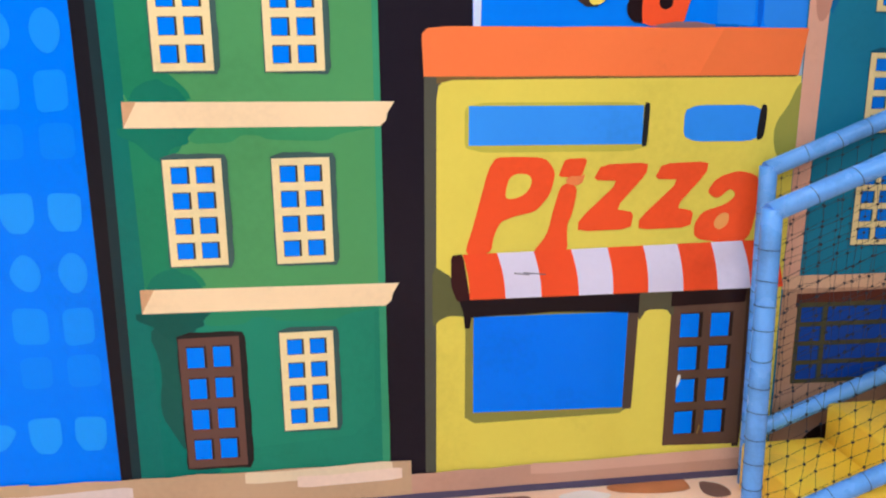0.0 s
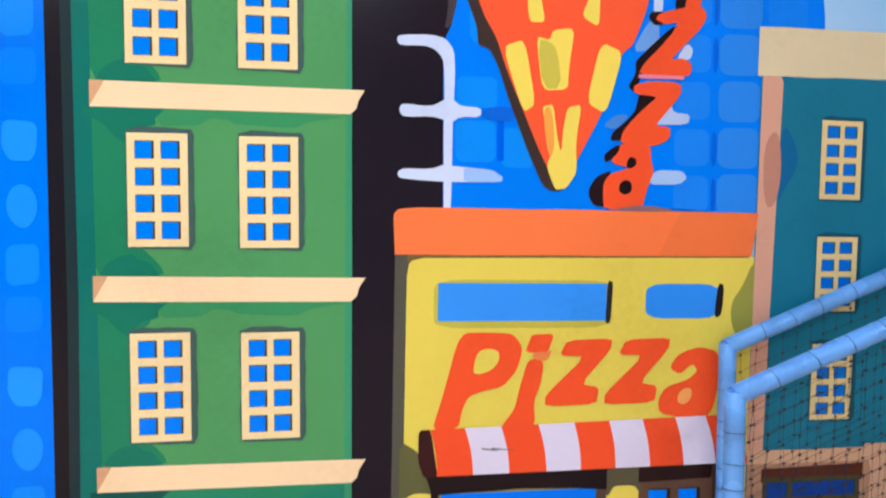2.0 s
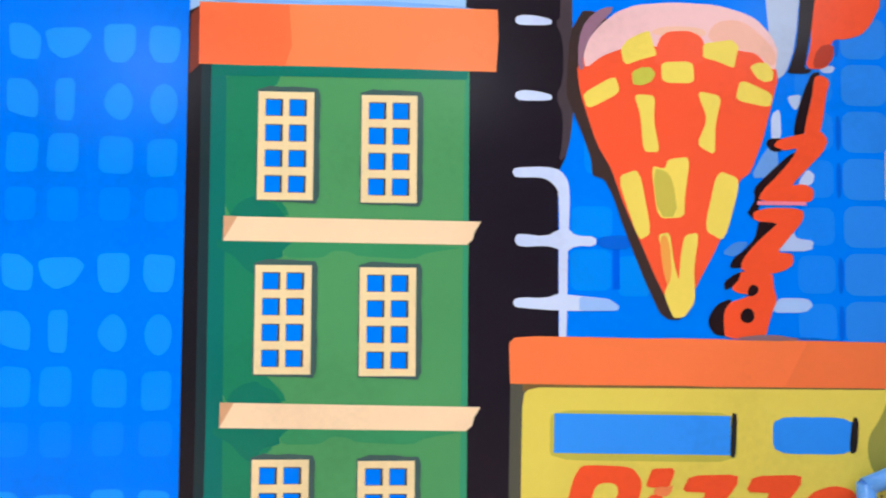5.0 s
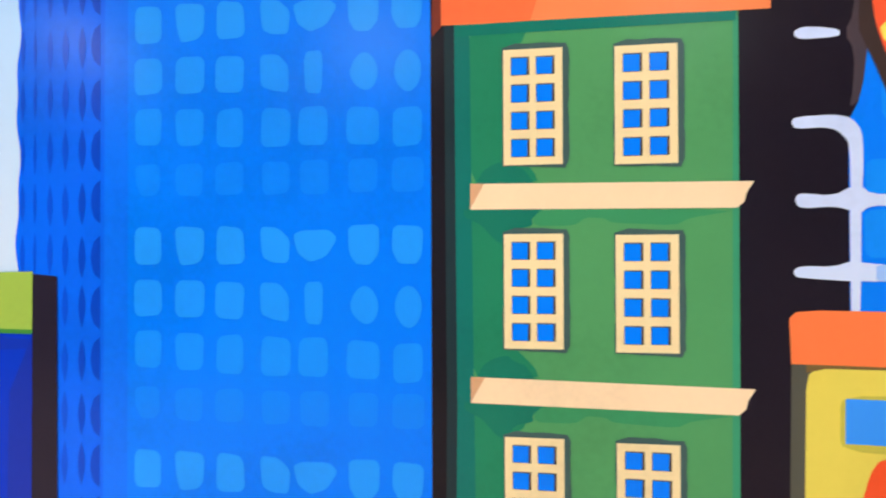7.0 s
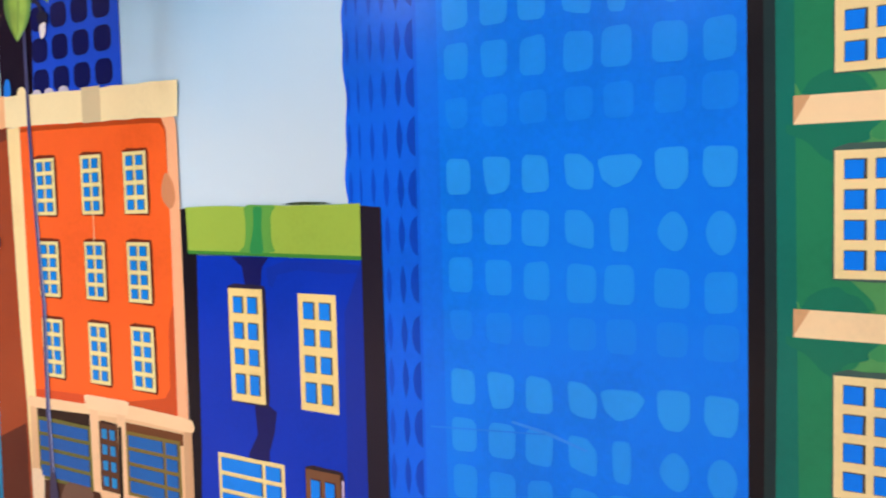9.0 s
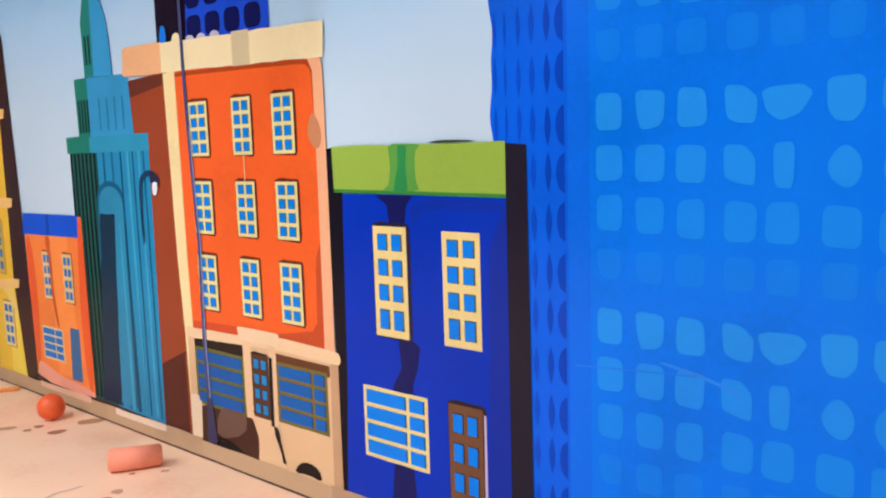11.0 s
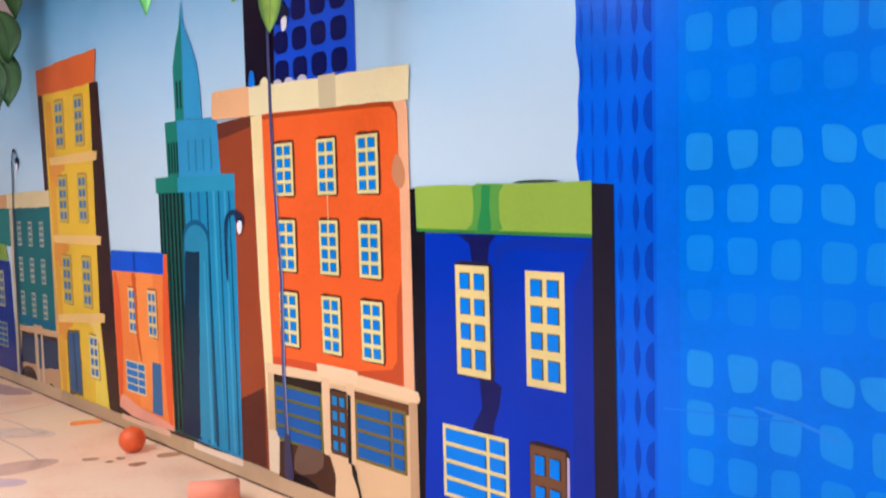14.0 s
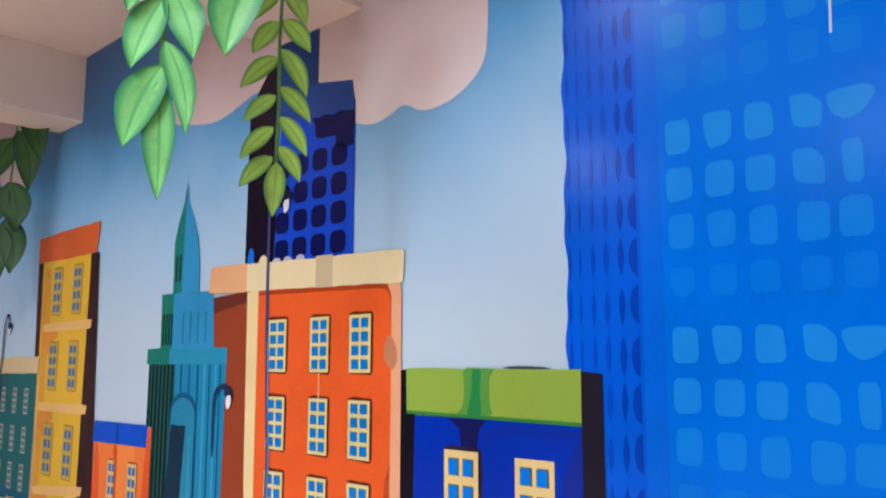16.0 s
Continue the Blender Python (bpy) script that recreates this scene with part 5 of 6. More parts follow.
# ---- the mural: street lamps and pavement ----
def street_lamp(x, top, arm, label, lean=0.03, code="4A4E7C", w=0.016, bend=0):
    t = painted("painted_street_lamp", x, label, "street lamp", "mural street lamps")
    line = [(0.30, 0.0), (0.668, -0.012 * bend), (1.136, 0.0), (1.422, -lean * .45), (1.704, -lean * .8), (1.983, -lean), (top, -lean)]
    line = [(z, d) for z, d in line if z < top] + [(top, -lean)]
    shape("pole", [(x + d - w * (1 - .15 * z), z) for z, d in line] + [(x + d + w * (1 - .15 * z), z) for z, d in line[::-1]], 20, code, t)
    if bend:
        lit = [q for q in line if q[0] < 1.8]
        shape("pole_edge", [(x + d + w * .35, z) for z, d in lit] + [(x + d + w * .8, z) for z, d in lit[::-1]], 21, "8E9CCC", t, "pale lit edge of the pole")
    shape("pole_base", soft([(x - 0.035, 0.10), (x + 0.05, 0.10), (x + 0.035, 0.24), (x + 0.02, 0.34), (x - 0.02, 0.34), (x - 0.03, 0.24)], 1, 0.15), 21, "403C5C", t)
    tx = x - lean
    if arm:
        curve = [(tx + arm * (1 - math.cos(a)) / 2, top + 0.09 * math.sin(a)) for a in np.linspace(0, math.pi, 10)]
        inner = [(tx + w + (arm - 2 * w) * (1 - math.cos(a)) / 2, top + 0.065 * math.sin(a)) for a in np.linspace(0, math.pi, 10)]
        shape("arm", curve + inner[::-1], 20, "2A2C4C", t)
        shape("lamp_head", soft([(tx + arm - 0.05, top + 0.02), (tx + arm + 0.05, top + 0.01), (tx + arm + 0.035, top - 0.05), (tx + arm - 0.03, top - 0.05)], 1), 21, "1E2040", t)
        shape("bulb", soft([(tx + arm - 0.03, top - 0.04), (tx + arm + 0.025, top - 0.03), (tx + arm + 0.02, top - 0.09), (tx + arm - 0.02, top - 0.11)], 2, 0.2), 22, "F0F0FA", t, "white glass lamp bulb")
    return t


street_lamp(-3.91, 2.47, 0.15, "slim painted street lamp before the orange house", 0.045, w=0.018, bend=1)
street_lamp(-7.89, 1.93, 0.12, "thin grey painted street lamp before the teal house", -0.06, "5A5A60", 0.02)
t = painted("painted_street_lamp", -4.4, "dark painted lamp bracket on the teal tower", "street lamp", "mural street lamps")
shape("arm", soft([(-4.45, 1.10), (-4.43, 1.10), (-4.43, 1.40), (-4.40, 1.46), (-4.33, 1.47), (-4.28, 1.44), (-4.28, 1.49), (-4.36, 1.50), (-4.43, 1.47), (-4.455, 1.40)], 2), 20, "1C3A5C", t)
shape("lamp_head", soft([(-4.34, 1.50), (-4.25, 1.47), (-4.25, 1.40), (-4.33, 1.42)], 1), 21, "2A2C4C", t)
shape("bulb", soft([(-4.32, 1.43), (-4.26, 1.44), (-4.27, 1.37), (-4.31, 1.36)], 2), 22, "EEF0FA", t, "white glass lamp bulb")

t = thing("pavement_print", (-3.0, WALL - 0.002, 0), "beige painted pavement strip along the wall foot", "pavement", "", "structure")
for i in range(14):
    a, b = -10.0 + i, -10.0 + (i + 1)
    code = ("C0A07C", "C6A482", "CAA886", "BE9C7A")[i % 4]
    top = 0.142 if a in (-1, -2) else 0.100
    if a >= 0:
        a += 0.16 if i == 10 else 0
        code, top = "C99C86", 0.094
    if i == 9:
        b += 0.16
    shape("pavement_length", wobbly([(a, 0.006), (b, 0.006), (b, top + 0.006 * (i % 3)), (a, top + 0.006 * (i % 2))], 0.003, 0.08, i), 18, code, t)
for a, b, z, code in ((-0.36, 0.10, 0.125, "E6D2B0"), (-0.2, 0.13, 0.10, "EFD4C0"), (0.55, 1.29, 0.084, "D9AC96"), (-4.9, -4.35, 0.09, "F0D6C0"), (-5.9, -5.2, 0.095, "E8B89C"), (-1.1, -0.7, 0.10, "DCC8C0")):
    shape("pavement_light", soft([(a, z - 0.025), (b, z - 0.02), (b, z + 0.022), (a + .1, z + 0.012), (a, z + 0.017)], 1, 0.1), 19, code, t)
shape("wall_foot", [(-9.3, 0.015), (-2.1, 0.015), (-2.1, 0.15), (-9.3, 0.15)], 0.6, "4A3630", t, "dark painted wall foot")
shape("kerb_line", wobbly([(-10.0, 0.0), (-0.72, 0.0), (-0.72, 0.012), (-10.0, 0.012)], 0.002, 0.15, 3), 20, "5C4238", t, "dark joint along the floor")
shape("kerb_line", wobbly([(-0.72, 0.0), (3.9, 0.0), (3.9, 0.024), (-0.72, 0.026)], 0.003, 0.15, 3), 20, "585068", t, "dark joint along the floor")


# ---- floor prints ----
STAIN = {}


def floor_print(name, pts, code, lift=1):
    bm = bmesh.new()
    area = sum(a[0] * b[1] - b[0] * a[1] for a, b in zip(pts, pts[1:] + pts[:1]))
    bm.faces.new([bm.verts.new((x, y, 0.0006 * lift)) for x, y in (pts if area > 0 else pts[::-1])])
    if code not in STAIN:
        STAIN[code] = surface("floor_ink_" + code, code, rough=0.42, vary=0.10, blotch=6, grain=40, bump=0.03)
    return part(name, bm, STAIN[code], floor)


def pebble(x, y, a, b, turn, code, seed):
    r = random.Random(seed)
    ct, st = math.cos(radians(turn)), math.sin(radians(turn))
    pts = []
    for i in range(9):
        k = r.uniform(0.66, 1.2)
        u, v = a * k * math.cos(i * math.tau / 9), b * k * math.sin(i * math.tau / 9)
        pts.append((x + u * ct - v * st, y + u * st + v * ct))
    floor_print("pebble", soft(pts, 1), code, 2)


for k, (x, y, a, b) in enumerate(((-5.10, 2.37, 0.13, 0.05), (-5.07, 2.16, 0.10, 0.035), (-5.39, 2.01, 0.08, 0.035), (-5.26, 2.14, 0.06, 0.025), (-5.25, 2.07, 0.05, 0.02), (-3.96, 1.94, 0.045, 0.025),
                                  (-3.925, 1.855, 0.06, 0.028), (-4.11, 2.10, 0.035, 0.015), (-4.01, 2.22, 0.04, 0.015), (-3.63, 1.96, 0.05, 0.025), (-3.57, 1.945, 0.03, 0.015))):
    pebble(x, y, a * 0.62, b * 1.15, 45, ("C08A68", "B47A5C", "CC9876")[k % 3], k)
pebble(-3.50, 2.08, 0.13, 0.075, 40, "FFC07C", 31)
pebble(-3.3, 1.6, 0.16, 0.09, 40, "FFBE88", 32)
for k, (x, y, a, b, code) in enumerate(((0.95, 2.41, 0.14, 0.06, "C47A4A"), (1.15, 2.36, 0.05, 0.06, "7A5A4E"), (0.72, 2.38, 0.09, 0.05, "EFE2DA"), (0.45, 2.37, 0.12, 0.06, "8A5E4C"), (0.2, 2.32, 0.10, 0.05, "D8A080"), (-0.2, 2.3, 0.12, 0.06, "B87C58"))):
    pebble(x, y, a, b, 0, code, 40 + k)
floor_print("print_or_glow_band", wobbly(soft([(-5.9, 1.35), (-5.71, 1.50), (-5.70, 1.70), (-5.57, 1.89), (-5.45, 1.85), (-5.43, 1.62), (-5.52, 1.45), (-5.7, 1.25)], 2), 0.025, 0.07, 5), "DCAE98")
floor_print("print_or_glow_band", wobbly(soft([(-5.66, 1.25), (-5.53, 1.44), (-5.30, 1.63), (-5.19, 1.57), (-5.33, 1.39), (-5.5, 1.15)], 2), 0.025, 0.07, 5), "D9B4B4")
floor_print("print_or_glow_band", wobbly(soft([(-8.6, 2.2), (-7.9, 2.42), (-7.4, 2.42), (-7.9, 2.1), (-8.6, 1.8)], 2), 0.025, 0.07, 5), "C89C94")
# pale patch: a soft glow on the floor, put into the colour
floor_print("print_or_glow_band", soft([(-4.6, 1.0), (-4.3, 1.45), (-3.9, 1.75), (-3.4, 1.7), (-3.2, 1.2), (-3.8, 0.8)], 3), "FCDAC4")
floor_print("print_or_glow_band", wobbly(soft([(-6.7, 1.75), (-6.5, 1.98), (-6.2, 2.1), (-6.05, 2.05), (-6.2, 1.9), (-6.45, 1.7)], 1), 0.02, 0.08, 3), "EAC8B2")
for pts in (((-6.36, 1.78), (-5.95, 1.80), (-5.55, 1.79)), ((-7.0, 1.88), (-7.0, 2.12), (-7.04, 2.40)), ((-4.11, 1.37), (-4.11, 1.56), (-4.18, 1.75), (-4.16, 1.87)), ((-6.9, 1.95), (-6.6, 2.0), (-6.3, 2.0))):
    left = [(x - 0.006, y - 0.006) for x, y in pts]
    floor_print("printed_crack", left + [(x + 0.006, y + 0.004) for x, y in pts[::-1]], "D0AC98", 3)

# ---- loose things on the floor ----
RUBBER = surface("orange_rubber", "F0622E", rough=0.45, vary=0.08, blotch=12, grain=200, bump=0.04)
bm = bmesh.new()
bmesh.ops.create_uvsphere(bm, u_segments=40, v_segments=24, radius=0.080)
for f in bm.faces:
    f.smooth = True
ball = thing("play_ball", (-5.33, 2.25, 0), "orange rubber play ball on the floor", "ball")
part("ball_body", bm, RUBBER, ball, "", (0, 0, 0.080))
bm = bmesh.new()
bmesh.ops.create_cone(bm, cap_ends=True, segments=12, radius1=0.006, radius2=0.006, depth=0.003)
bm.transform(Matrix.Translation((0, 0, 0.1595)))
part("valve", bm, surface("valve_rubber", "B84422", rough=0.5), ball)


def foam_roller():
    FOAM = surface("coral_foam", "FF9A7C", rough=0.7, vary=0.07, blotch=9, grain=160, bump=0.12)
    t = thing("foam_roller", (-4.16, 2.15, 0), "coral pink foam roller lying on the floor", "foam roller")
    t.rotation_euler.z = radians(57)
    bm = bmesh.new()
    bmesh.ops.create_cone(bm, cap_ends=True, segments=36, radius1=0.060, radius2=0.055, depth=0.255)
    caps = [f for f in bm.faces if len(f.verts) > 4]
    rim = list({e for f in caps for e in f.edges})
    bmesh.ops.bevel(bm, geom=rim, offset=0.008, segments=3, affect="EDGES")
    bm.transform(pose(0, 0, 0.058, 0, 90, 0))
    for f in bm.faces:
        f.smooth = len(f.verts) < 6
    part("roller_body", bm, FOAM, t)


foam_roller()
bm = box(bmesh.new(), -0.10, -0.022, 0, 0.10, 0.022, 0.022, 0, 0.006)
solid("foam_stick", bm, surface("orange_foam", "FF9A50", rough=0.7, vary=0.06, blotch=9, grain=160, bump=0.1), "flat orange foam stick lying on the floor", "foam stick").matrix_basis = pose(-6.23, 2.32, 0.001, 0, 0, 62)


# ---- hanging leaf garlands ----
def leaf_material(name, code, edge, rib):
    m = surface(name, code, rough=0.42, vary=0.12, blotch=7, grain=60, bump=0.08, spec=0.35)
    nt = m.node_tree
    b = nt.nodes["Principled BSDF"]
    uv = nt.nodes.new("ShaderNodeUVMap")
    sep = nt.nodes.new("ShaderNodeSeparateXYZ")
    nt.links.new(uv.outputs["UV"], sep.inputs[0])
    ramp = nt.nodes.new("ShaderNodeValToRGB")
    er = ramp.color_ramp.elements
    er[0].position, er[0].color = 0.0, (0, 0, 0, 1)
    er[1].position, er[1].color = 1.0, (1, 1, 1, 1)
    er.new(0.52).color = (0.08, 0.08, 0.08, 1)
    er.new(0.80).color = (0.7, 0.7, 0.7, 1)
    nt.links.new(sep.outputs["X"], ramp.inputs["Fac"])
    src = b.inputs["Base Color"].links[0].from_socket
    mix = nt.nodes.new("ShaderNodeMix")
    mix.data_type = "RGBA"
    nt.links.new(ramp.outputs["Color"], mix.inputs["Factor"])
    nt.links.new(src, mix.inputs["A"])
    mix.inputs["B"].default_value = lin(edge)
    ramp2 = nt.nodes.new("ShaderNodeValToRGB")
    e2 = ramp2.color_ramp.elements
    e2[0].position, e2[0].color = 0.03, (1, 1, 1, 1)
    e2[1].position, e2[1].color = 0.14, (0, 0, 0, 1)
    nt.links.new(sep.outputs["X"], ramp2.inputs["Fac"])
    mix2 = nt.nodes.new("ShaderNodeMix")
    mix2.data_type = "RGBA"
    nt.links.new(ramp2.outputs["Color"], mix2.inputs["Factor"])
    nt.links.new(mix.outputs["Result"], mix2.inputs["A"])
    mix2.inputs["B"].default_value = lin(rib)
    nt.links.new(mix2.outputs["Result"], b.inputs["Base Color"])
    b.inputs["Transmission Weight"].default_value = 0.0
    return m


LEAF_BIG = leaf_material("leaf_bright", "80D076", "268A58", "58B060")
LEAF_SMALL = leaf_material("leaf_yellowish", "B0DC62", "5A9A42", "8EBE54")
# leaf green darkened to carry the beam's shade on the far garland
LEAF_SHADED = leaf_material("leaf_shaded", "335F2C", "1A4224", "244A22")
STEM = surface("vine_stem", "5C9A5A", rough=0.5, vary=0.12, blotch=20, grain=120)


def leaf_mesh(length, width, bow, cup, seed, thick=0.0022):
    """A leaf along -z from its stalk, pointed at the tip, with a folded midrib and some thickness."""
    r = random.Random(seed)
    bm = bmesh.new()
    uvl = bm.loops.layers.uv.new("UVMap")
    n, side = 12, 4
    rows = []
    for i in range(n + 1):
        f = i / n
        half = 0.5 * width * (math.sin(math.pi * min(1, f * 0.98 + 0.02) ** 0.80) ** 0.85 if 0 < f < 1 else 0.03)
        bend = bow * (f - f * f) * 4
        row = []
        for j in range(-side, side + 1):
            q = j / side
            y = -cup * width * (abs(q) ** 1.5) + 0.03 * width * math.sin(f * 9 + seed) * abs(q) - 0.10 * length * f * f
            row.append((bend + q * half, y, -length * f, abs(q), f))
        rows.append(row)
    for back in (0, 1):
        grid = [[bm.verts.new((x, y + back * thick, z)) for x, y, z, _, _ in row] for row in rows]
        for i in range(n):
            for j in range(2 * side):
                quad = [(i, j), (i + 1, j), (i + 1, j + 1), (i, j + 1)]
                if back:
                    quad = quad[::-1]
                f = bm.faces.new([grid[a][b] for a, b in quad])
                f.smooth = True
                for lp, (a, b) in zip(f.loops, quad):
                    lp[uvl].uv = (rows[a][b][3], rows[a][b][4])
    return bm


def tube(bm, path, radius, seg=8):
    rings = []
    for i, p in enumerate(path):
        p = Vector(p)
        d = (Vector(path[min(i + 1, len(path) - 1)]) - Vector(path[max(i - 1, 0)])).normalized()
        a = d.orthogonal().normalized() if not rings else (rings[-1][1] - d * rings[-1][1].dot(d)).normalized()
        b = d.cross(a)
        rings.append(([bm.verts.new(p + (a * math.cos(k * math.tau / seg) + b * math.sin(k * math.tau / seg)) * radius) for k in range(seg)], a))
    for (r0, _), (r1, _) in zip(rings, rings[1:]):
        for k in range(seg):
            f = bm.faces.new((r0[k], r0[(k + 1) % seg], r1[(k + 1) % seg], r1[k]))
            f.smooth = True
    bm.faces.new(rings[0][0][::-1])
    bm.faces.new(rings[-1][0])
    return bm


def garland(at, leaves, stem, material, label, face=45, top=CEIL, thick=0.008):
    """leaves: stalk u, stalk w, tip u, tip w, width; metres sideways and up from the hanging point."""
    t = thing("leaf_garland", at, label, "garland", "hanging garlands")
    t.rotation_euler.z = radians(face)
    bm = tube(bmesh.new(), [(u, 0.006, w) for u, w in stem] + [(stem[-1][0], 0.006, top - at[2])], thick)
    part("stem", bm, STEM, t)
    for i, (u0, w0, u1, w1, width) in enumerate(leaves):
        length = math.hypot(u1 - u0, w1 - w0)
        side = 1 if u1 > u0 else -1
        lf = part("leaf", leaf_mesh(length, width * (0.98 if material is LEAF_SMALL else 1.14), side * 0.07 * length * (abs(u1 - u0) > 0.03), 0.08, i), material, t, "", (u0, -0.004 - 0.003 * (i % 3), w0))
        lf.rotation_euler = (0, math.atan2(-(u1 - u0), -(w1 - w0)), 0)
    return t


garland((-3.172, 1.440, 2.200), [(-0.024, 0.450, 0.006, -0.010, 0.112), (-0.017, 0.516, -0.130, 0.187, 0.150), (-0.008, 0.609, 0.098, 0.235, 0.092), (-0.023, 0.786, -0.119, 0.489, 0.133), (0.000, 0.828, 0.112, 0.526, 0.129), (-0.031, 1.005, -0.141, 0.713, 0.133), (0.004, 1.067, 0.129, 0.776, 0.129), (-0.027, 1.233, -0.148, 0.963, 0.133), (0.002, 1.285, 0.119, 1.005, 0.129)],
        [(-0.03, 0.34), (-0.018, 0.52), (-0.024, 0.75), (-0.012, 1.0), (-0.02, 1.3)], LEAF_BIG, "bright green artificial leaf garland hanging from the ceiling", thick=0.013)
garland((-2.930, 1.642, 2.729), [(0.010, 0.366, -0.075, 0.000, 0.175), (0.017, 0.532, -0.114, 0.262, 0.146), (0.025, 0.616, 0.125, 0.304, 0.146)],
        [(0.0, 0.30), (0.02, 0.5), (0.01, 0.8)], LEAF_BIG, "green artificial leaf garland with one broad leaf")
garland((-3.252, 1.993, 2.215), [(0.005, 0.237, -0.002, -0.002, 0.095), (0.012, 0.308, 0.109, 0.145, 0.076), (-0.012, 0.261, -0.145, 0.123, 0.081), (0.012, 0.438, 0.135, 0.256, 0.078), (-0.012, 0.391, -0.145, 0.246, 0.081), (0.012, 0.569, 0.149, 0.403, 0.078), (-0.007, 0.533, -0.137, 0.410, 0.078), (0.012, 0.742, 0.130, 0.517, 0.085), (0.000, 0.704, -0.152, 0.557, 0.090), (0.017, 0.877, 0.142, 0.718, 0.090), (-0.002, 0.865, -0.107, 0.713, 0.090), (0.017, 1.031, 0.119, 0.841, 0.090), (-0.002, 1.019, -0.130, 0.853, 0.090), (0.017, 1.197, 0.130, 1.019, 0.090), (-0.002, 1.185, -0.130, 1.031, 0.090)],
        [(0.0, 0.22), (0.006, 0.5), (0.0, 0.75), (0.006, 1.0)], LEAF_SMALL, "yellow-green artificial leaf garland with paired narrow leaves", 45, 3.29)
# far garland: the beam's shade is put into its leaf colour
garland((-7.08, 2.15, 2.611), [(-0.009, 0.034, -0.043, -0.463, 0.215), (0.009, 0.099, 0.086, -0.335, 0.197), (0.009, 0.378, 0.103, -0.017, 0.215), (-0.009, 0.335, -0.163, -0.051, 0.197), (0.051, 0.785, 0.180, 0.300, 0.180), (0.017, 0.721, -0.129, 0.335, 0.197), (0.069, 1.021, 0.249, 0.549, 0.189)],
        [(-0.01, 0.03), (0.0, 0.3), (0.02, 0.6), (0.03, 1.0)], LEAF_SHADED, "green artificial leaf garland, coloured dark for the shade of a beam")


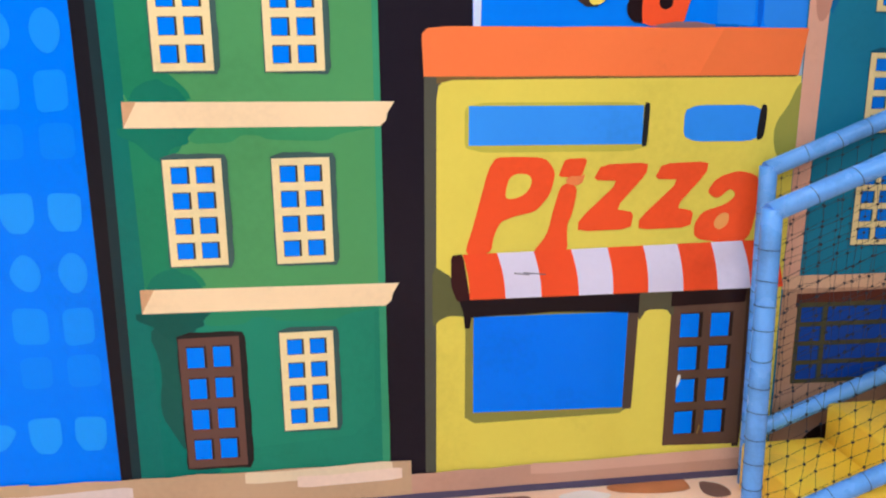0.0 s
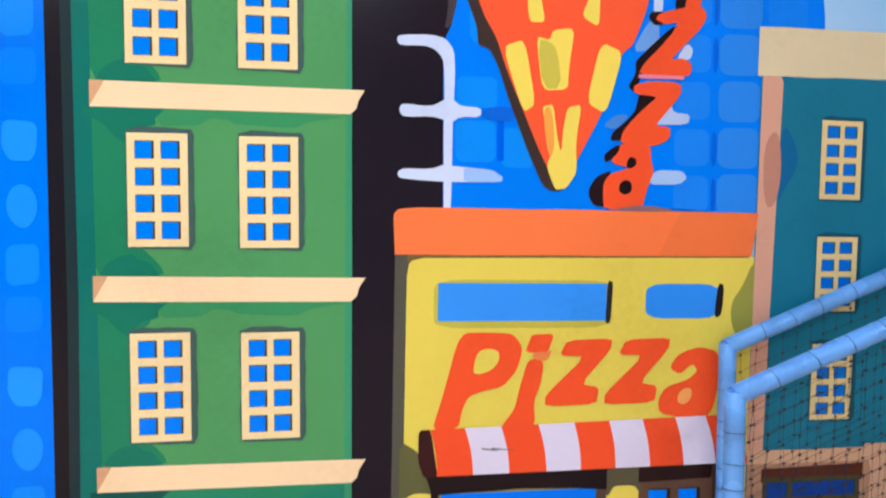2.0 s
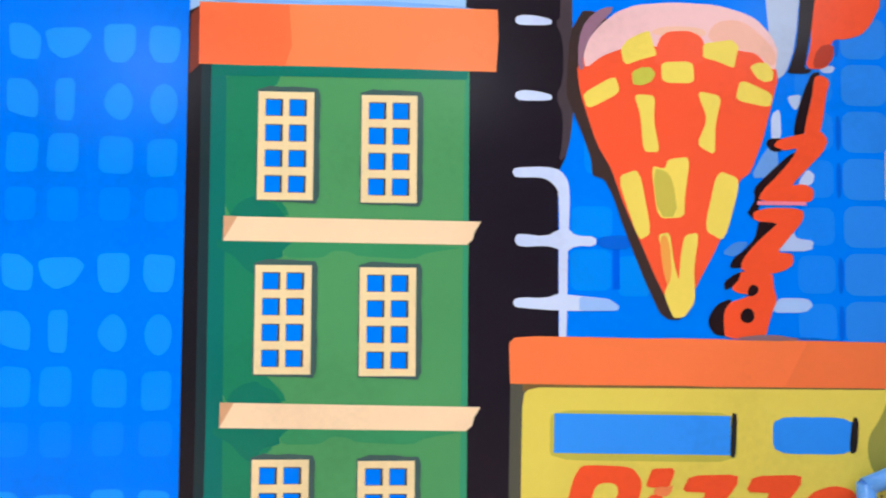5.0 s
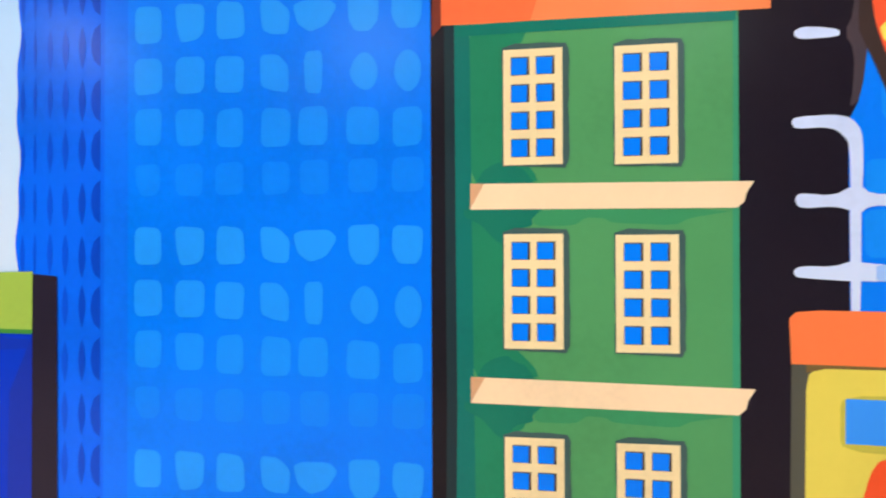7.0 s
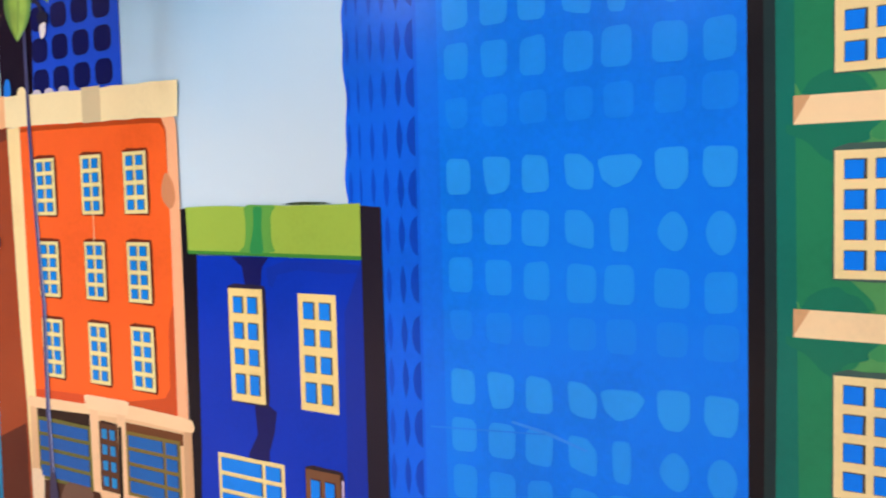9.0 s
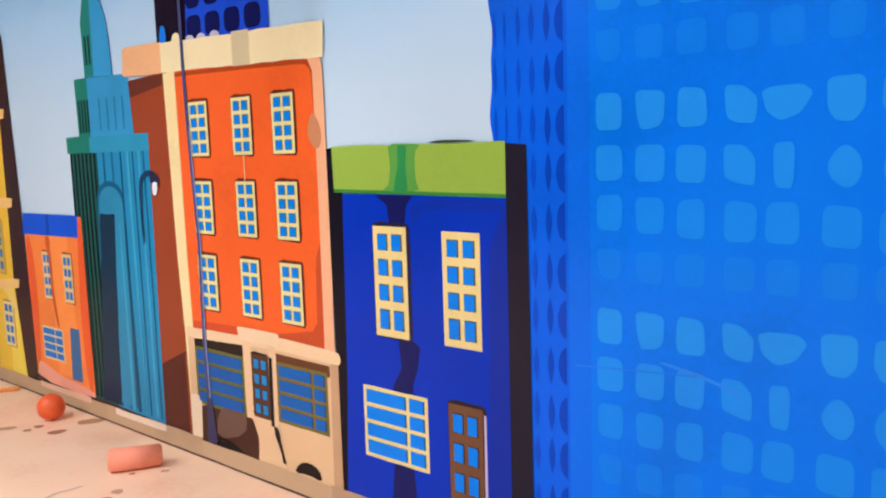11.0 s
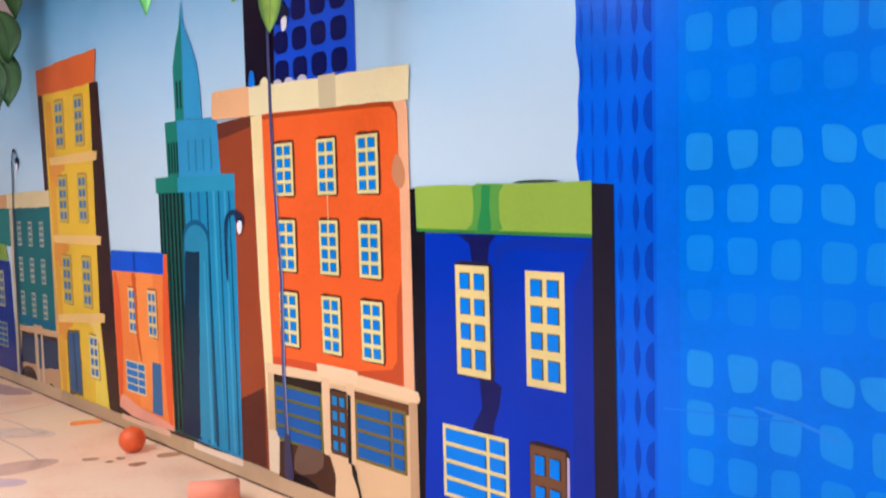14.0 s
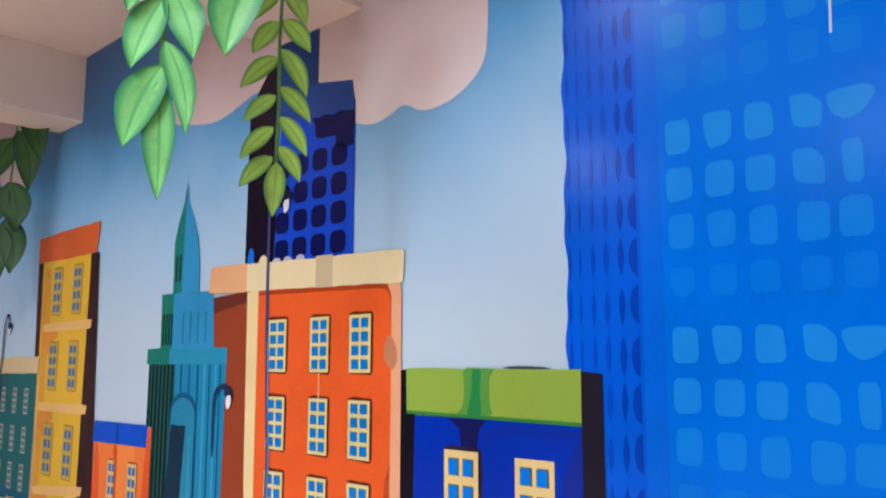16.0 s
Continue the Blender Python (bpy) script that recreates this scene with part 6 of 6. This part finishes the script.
# ---- padded play stairs with netting ----
def play_stairs():
    PAD = surface("blue_padding", "62A4EE", rough=0.26, vary=0.10, blotch=8, grain=120, bump=0.08)
    TIE = surface("black_cord", "20242E", rough=0.6, vary=0.1)
    YEL = surface("yellow_vinyl", "FFD23E", rough=0.42, vary=0.09, blotch=7, grain=140, bump=0.05)
    t = thing("play_stairs", (1.25, 2.18, 0), "yellow padded play stairs with blue rails and black netting", "play stairs")
    ox, oy = 1.25, 2.18
    R = 0.027
    slope = 0.385
    run = 1.9

    def bar(name, a, b, radius=R, bends=14):
        pts = [Vector(a).lerp(Vector(b), k / bends) for k in range(bends + 1)]
        return part(name, tube(bmesh.new(), [(p.x - ox, p.y - oy, p.z) for p in pts], radius, 16), PAD, t)

    def ties(rod, a, b, step, radius, seed):
        r = random.Random(seed)
        a, b = Vector(a), Vector(b)
        n = int((b - a).length / step)
        d = (b - a).normalized()
        for k in range(1, n):
            p = a + d * (step * k + r.uniform(-0.012, 0.012))
            tilt = r.uniform(-0.006, 0.006)
            u = d.orthogonal().normalized()
            v = d.cross(u)
            ring = [p + (u * math.cos(q * math.tau / 18) + v * math.sin(q * math.tau / 18)) * (radius + 0.0012) + d * tilt * math.cos(q * math.tau / 18) for q in range(19)]
            part("cord_tie", tube(bmesh.new(), [(w.x - ox, w.y - oy, w.z) for w in ring], 0.0009, 5), TIE, rod)

    for y, x, z, zlow, seed in ((2.385, 1.268, 1.045, 0.178, 1), (1.97, 1.060, 0.995, 0.088, 2)):
        post = bar("post", (x, y, 0), (x, y, z + 0.012))
        ties(post, (x, y, 0), (x, y, z), 0.075, R, seed)
        rail = bar("rail", (x - 0.004, y, z), (x + run, y, z + slope * run))
        ties(rail, (x, y, z), (x + run, y, z + slope * run), 0.115, R, seed + 5)
        low = bar("low_rail", (x, y, zlow), (x + run, y, zlow + slope * run))
        ties(low, (x, y, zlow), (x + run, y, zlow + slope * run), 0.12, R, seed + 9)
        far = bar("post", (x + run, y, 0), (x + run, y, z + slope * run))
        # knotted net between the rails
        bm = bmesh.new()
        cell = 0.047
        r = random.Random(seed + 20)
        cols, rws = int(run / cell), int((z - zlow) / cell)
        sag = [[(r.uniform(-0.004, 0.004), r.uniform(-0.004, 0.004), r.uniform(-0.004, 0.004)) for _ in range(rws + 1)] for _ in range(cols + 1)]

        def node(i, j):
            gx = x + i * run / cols
            gz = zlow + j * (z - zlow) / rws + slope * (gx - x)
            a, b, c = sag[i][j]
            return Vector((gx + a - ox, y + b - oy, gz + c))
        for i in range(cols + 1):
            tube(bm, [node(i, j) for j in range(rws + 1)], 0.0006, 4)
        for j in range(rws + 1):
            tube(bm, [node(i, j) for i in range(cols + 1)], 0.0006, 4)
        for i in range(cols + 1):
            for j in range(rws + 1):
                k = node(i, j)
                box(bm, k.x - .0032, k.y - .0028, k.z - .0026, k.x + .0032, k.y + .0028, k.z + .0026)
        net = part("net", bm, TIE, t, "black knotted safety net")
        tagged(net, kind="stuff")
    for k in range(5):
        a = 1.225 + 0.285 * k
        top = 0.165 + 0.118 * k
        bm = box(bmesh.new(), a - ox, 2.00 - oy, 0.0, a + 0.284 - ox, 2.355 - oy, top, 0, 0.016)
        for f in bm.faces:
            f.smooth = True
        step = part("step", bm, YEL, t)
        part("seam", box(bmesh.new(), a + 0.02 - ox, 1.9975 - oy, top - 0.034, a + 0.264 - ox, 2.0 - oy, top - 0.031), surface("yellow_thread", "C89A1E", rough=0.7) if k == 0 else PAINTS["yellow_thread"], step)


play_stairs()


# ---- ceiling lights ----
LIT = bpy.data.materials.new("lit_diffuser")
LIT.use_nodes = True
LIT.node_tree.nodes["Principled BSDF"].inputs["Emission Color"].default_value = (0.93, 0.98, 1.0, 1)
LIT.node_tree.nodes["Principled BSDF"].inputs["Emission Strength"].default_value = 6.0
ALU = surface("white_aluminium", "D8DADC", rough=0.4, vary=0.03, metal=0.2)
first = None
# an unseen fixture for every panel, the added ones too
for px, py, watts in PANELS:
    if first:
        copy_thing(first, Matrix.Translation((px, py, CEIL)))
        continue
    first = thing("ceiling_light", (px, py, CEIL), "square white ceiling light panel out of view, switched on", "ceiling light", "ceiling lights")
    bm = bmesh.new()
    for a, b, c, d in ((-0.30, -0.30, 0.30, -0.27), (-0.30, 0.27, 0.30, 0.30), (-0.30, -0.27, -0.27, 0.27), (0.27, -0.27, 0.30, 0.27)):
        box(bm, a, b, -0.03, c, d, 0)
    part("light_frame", bm, ALU, first)
    part("diffuser", box(bmesh.new(), -0.268, -0.268, -0.018, 0.268, 0.268, -0.008), LIT, first)
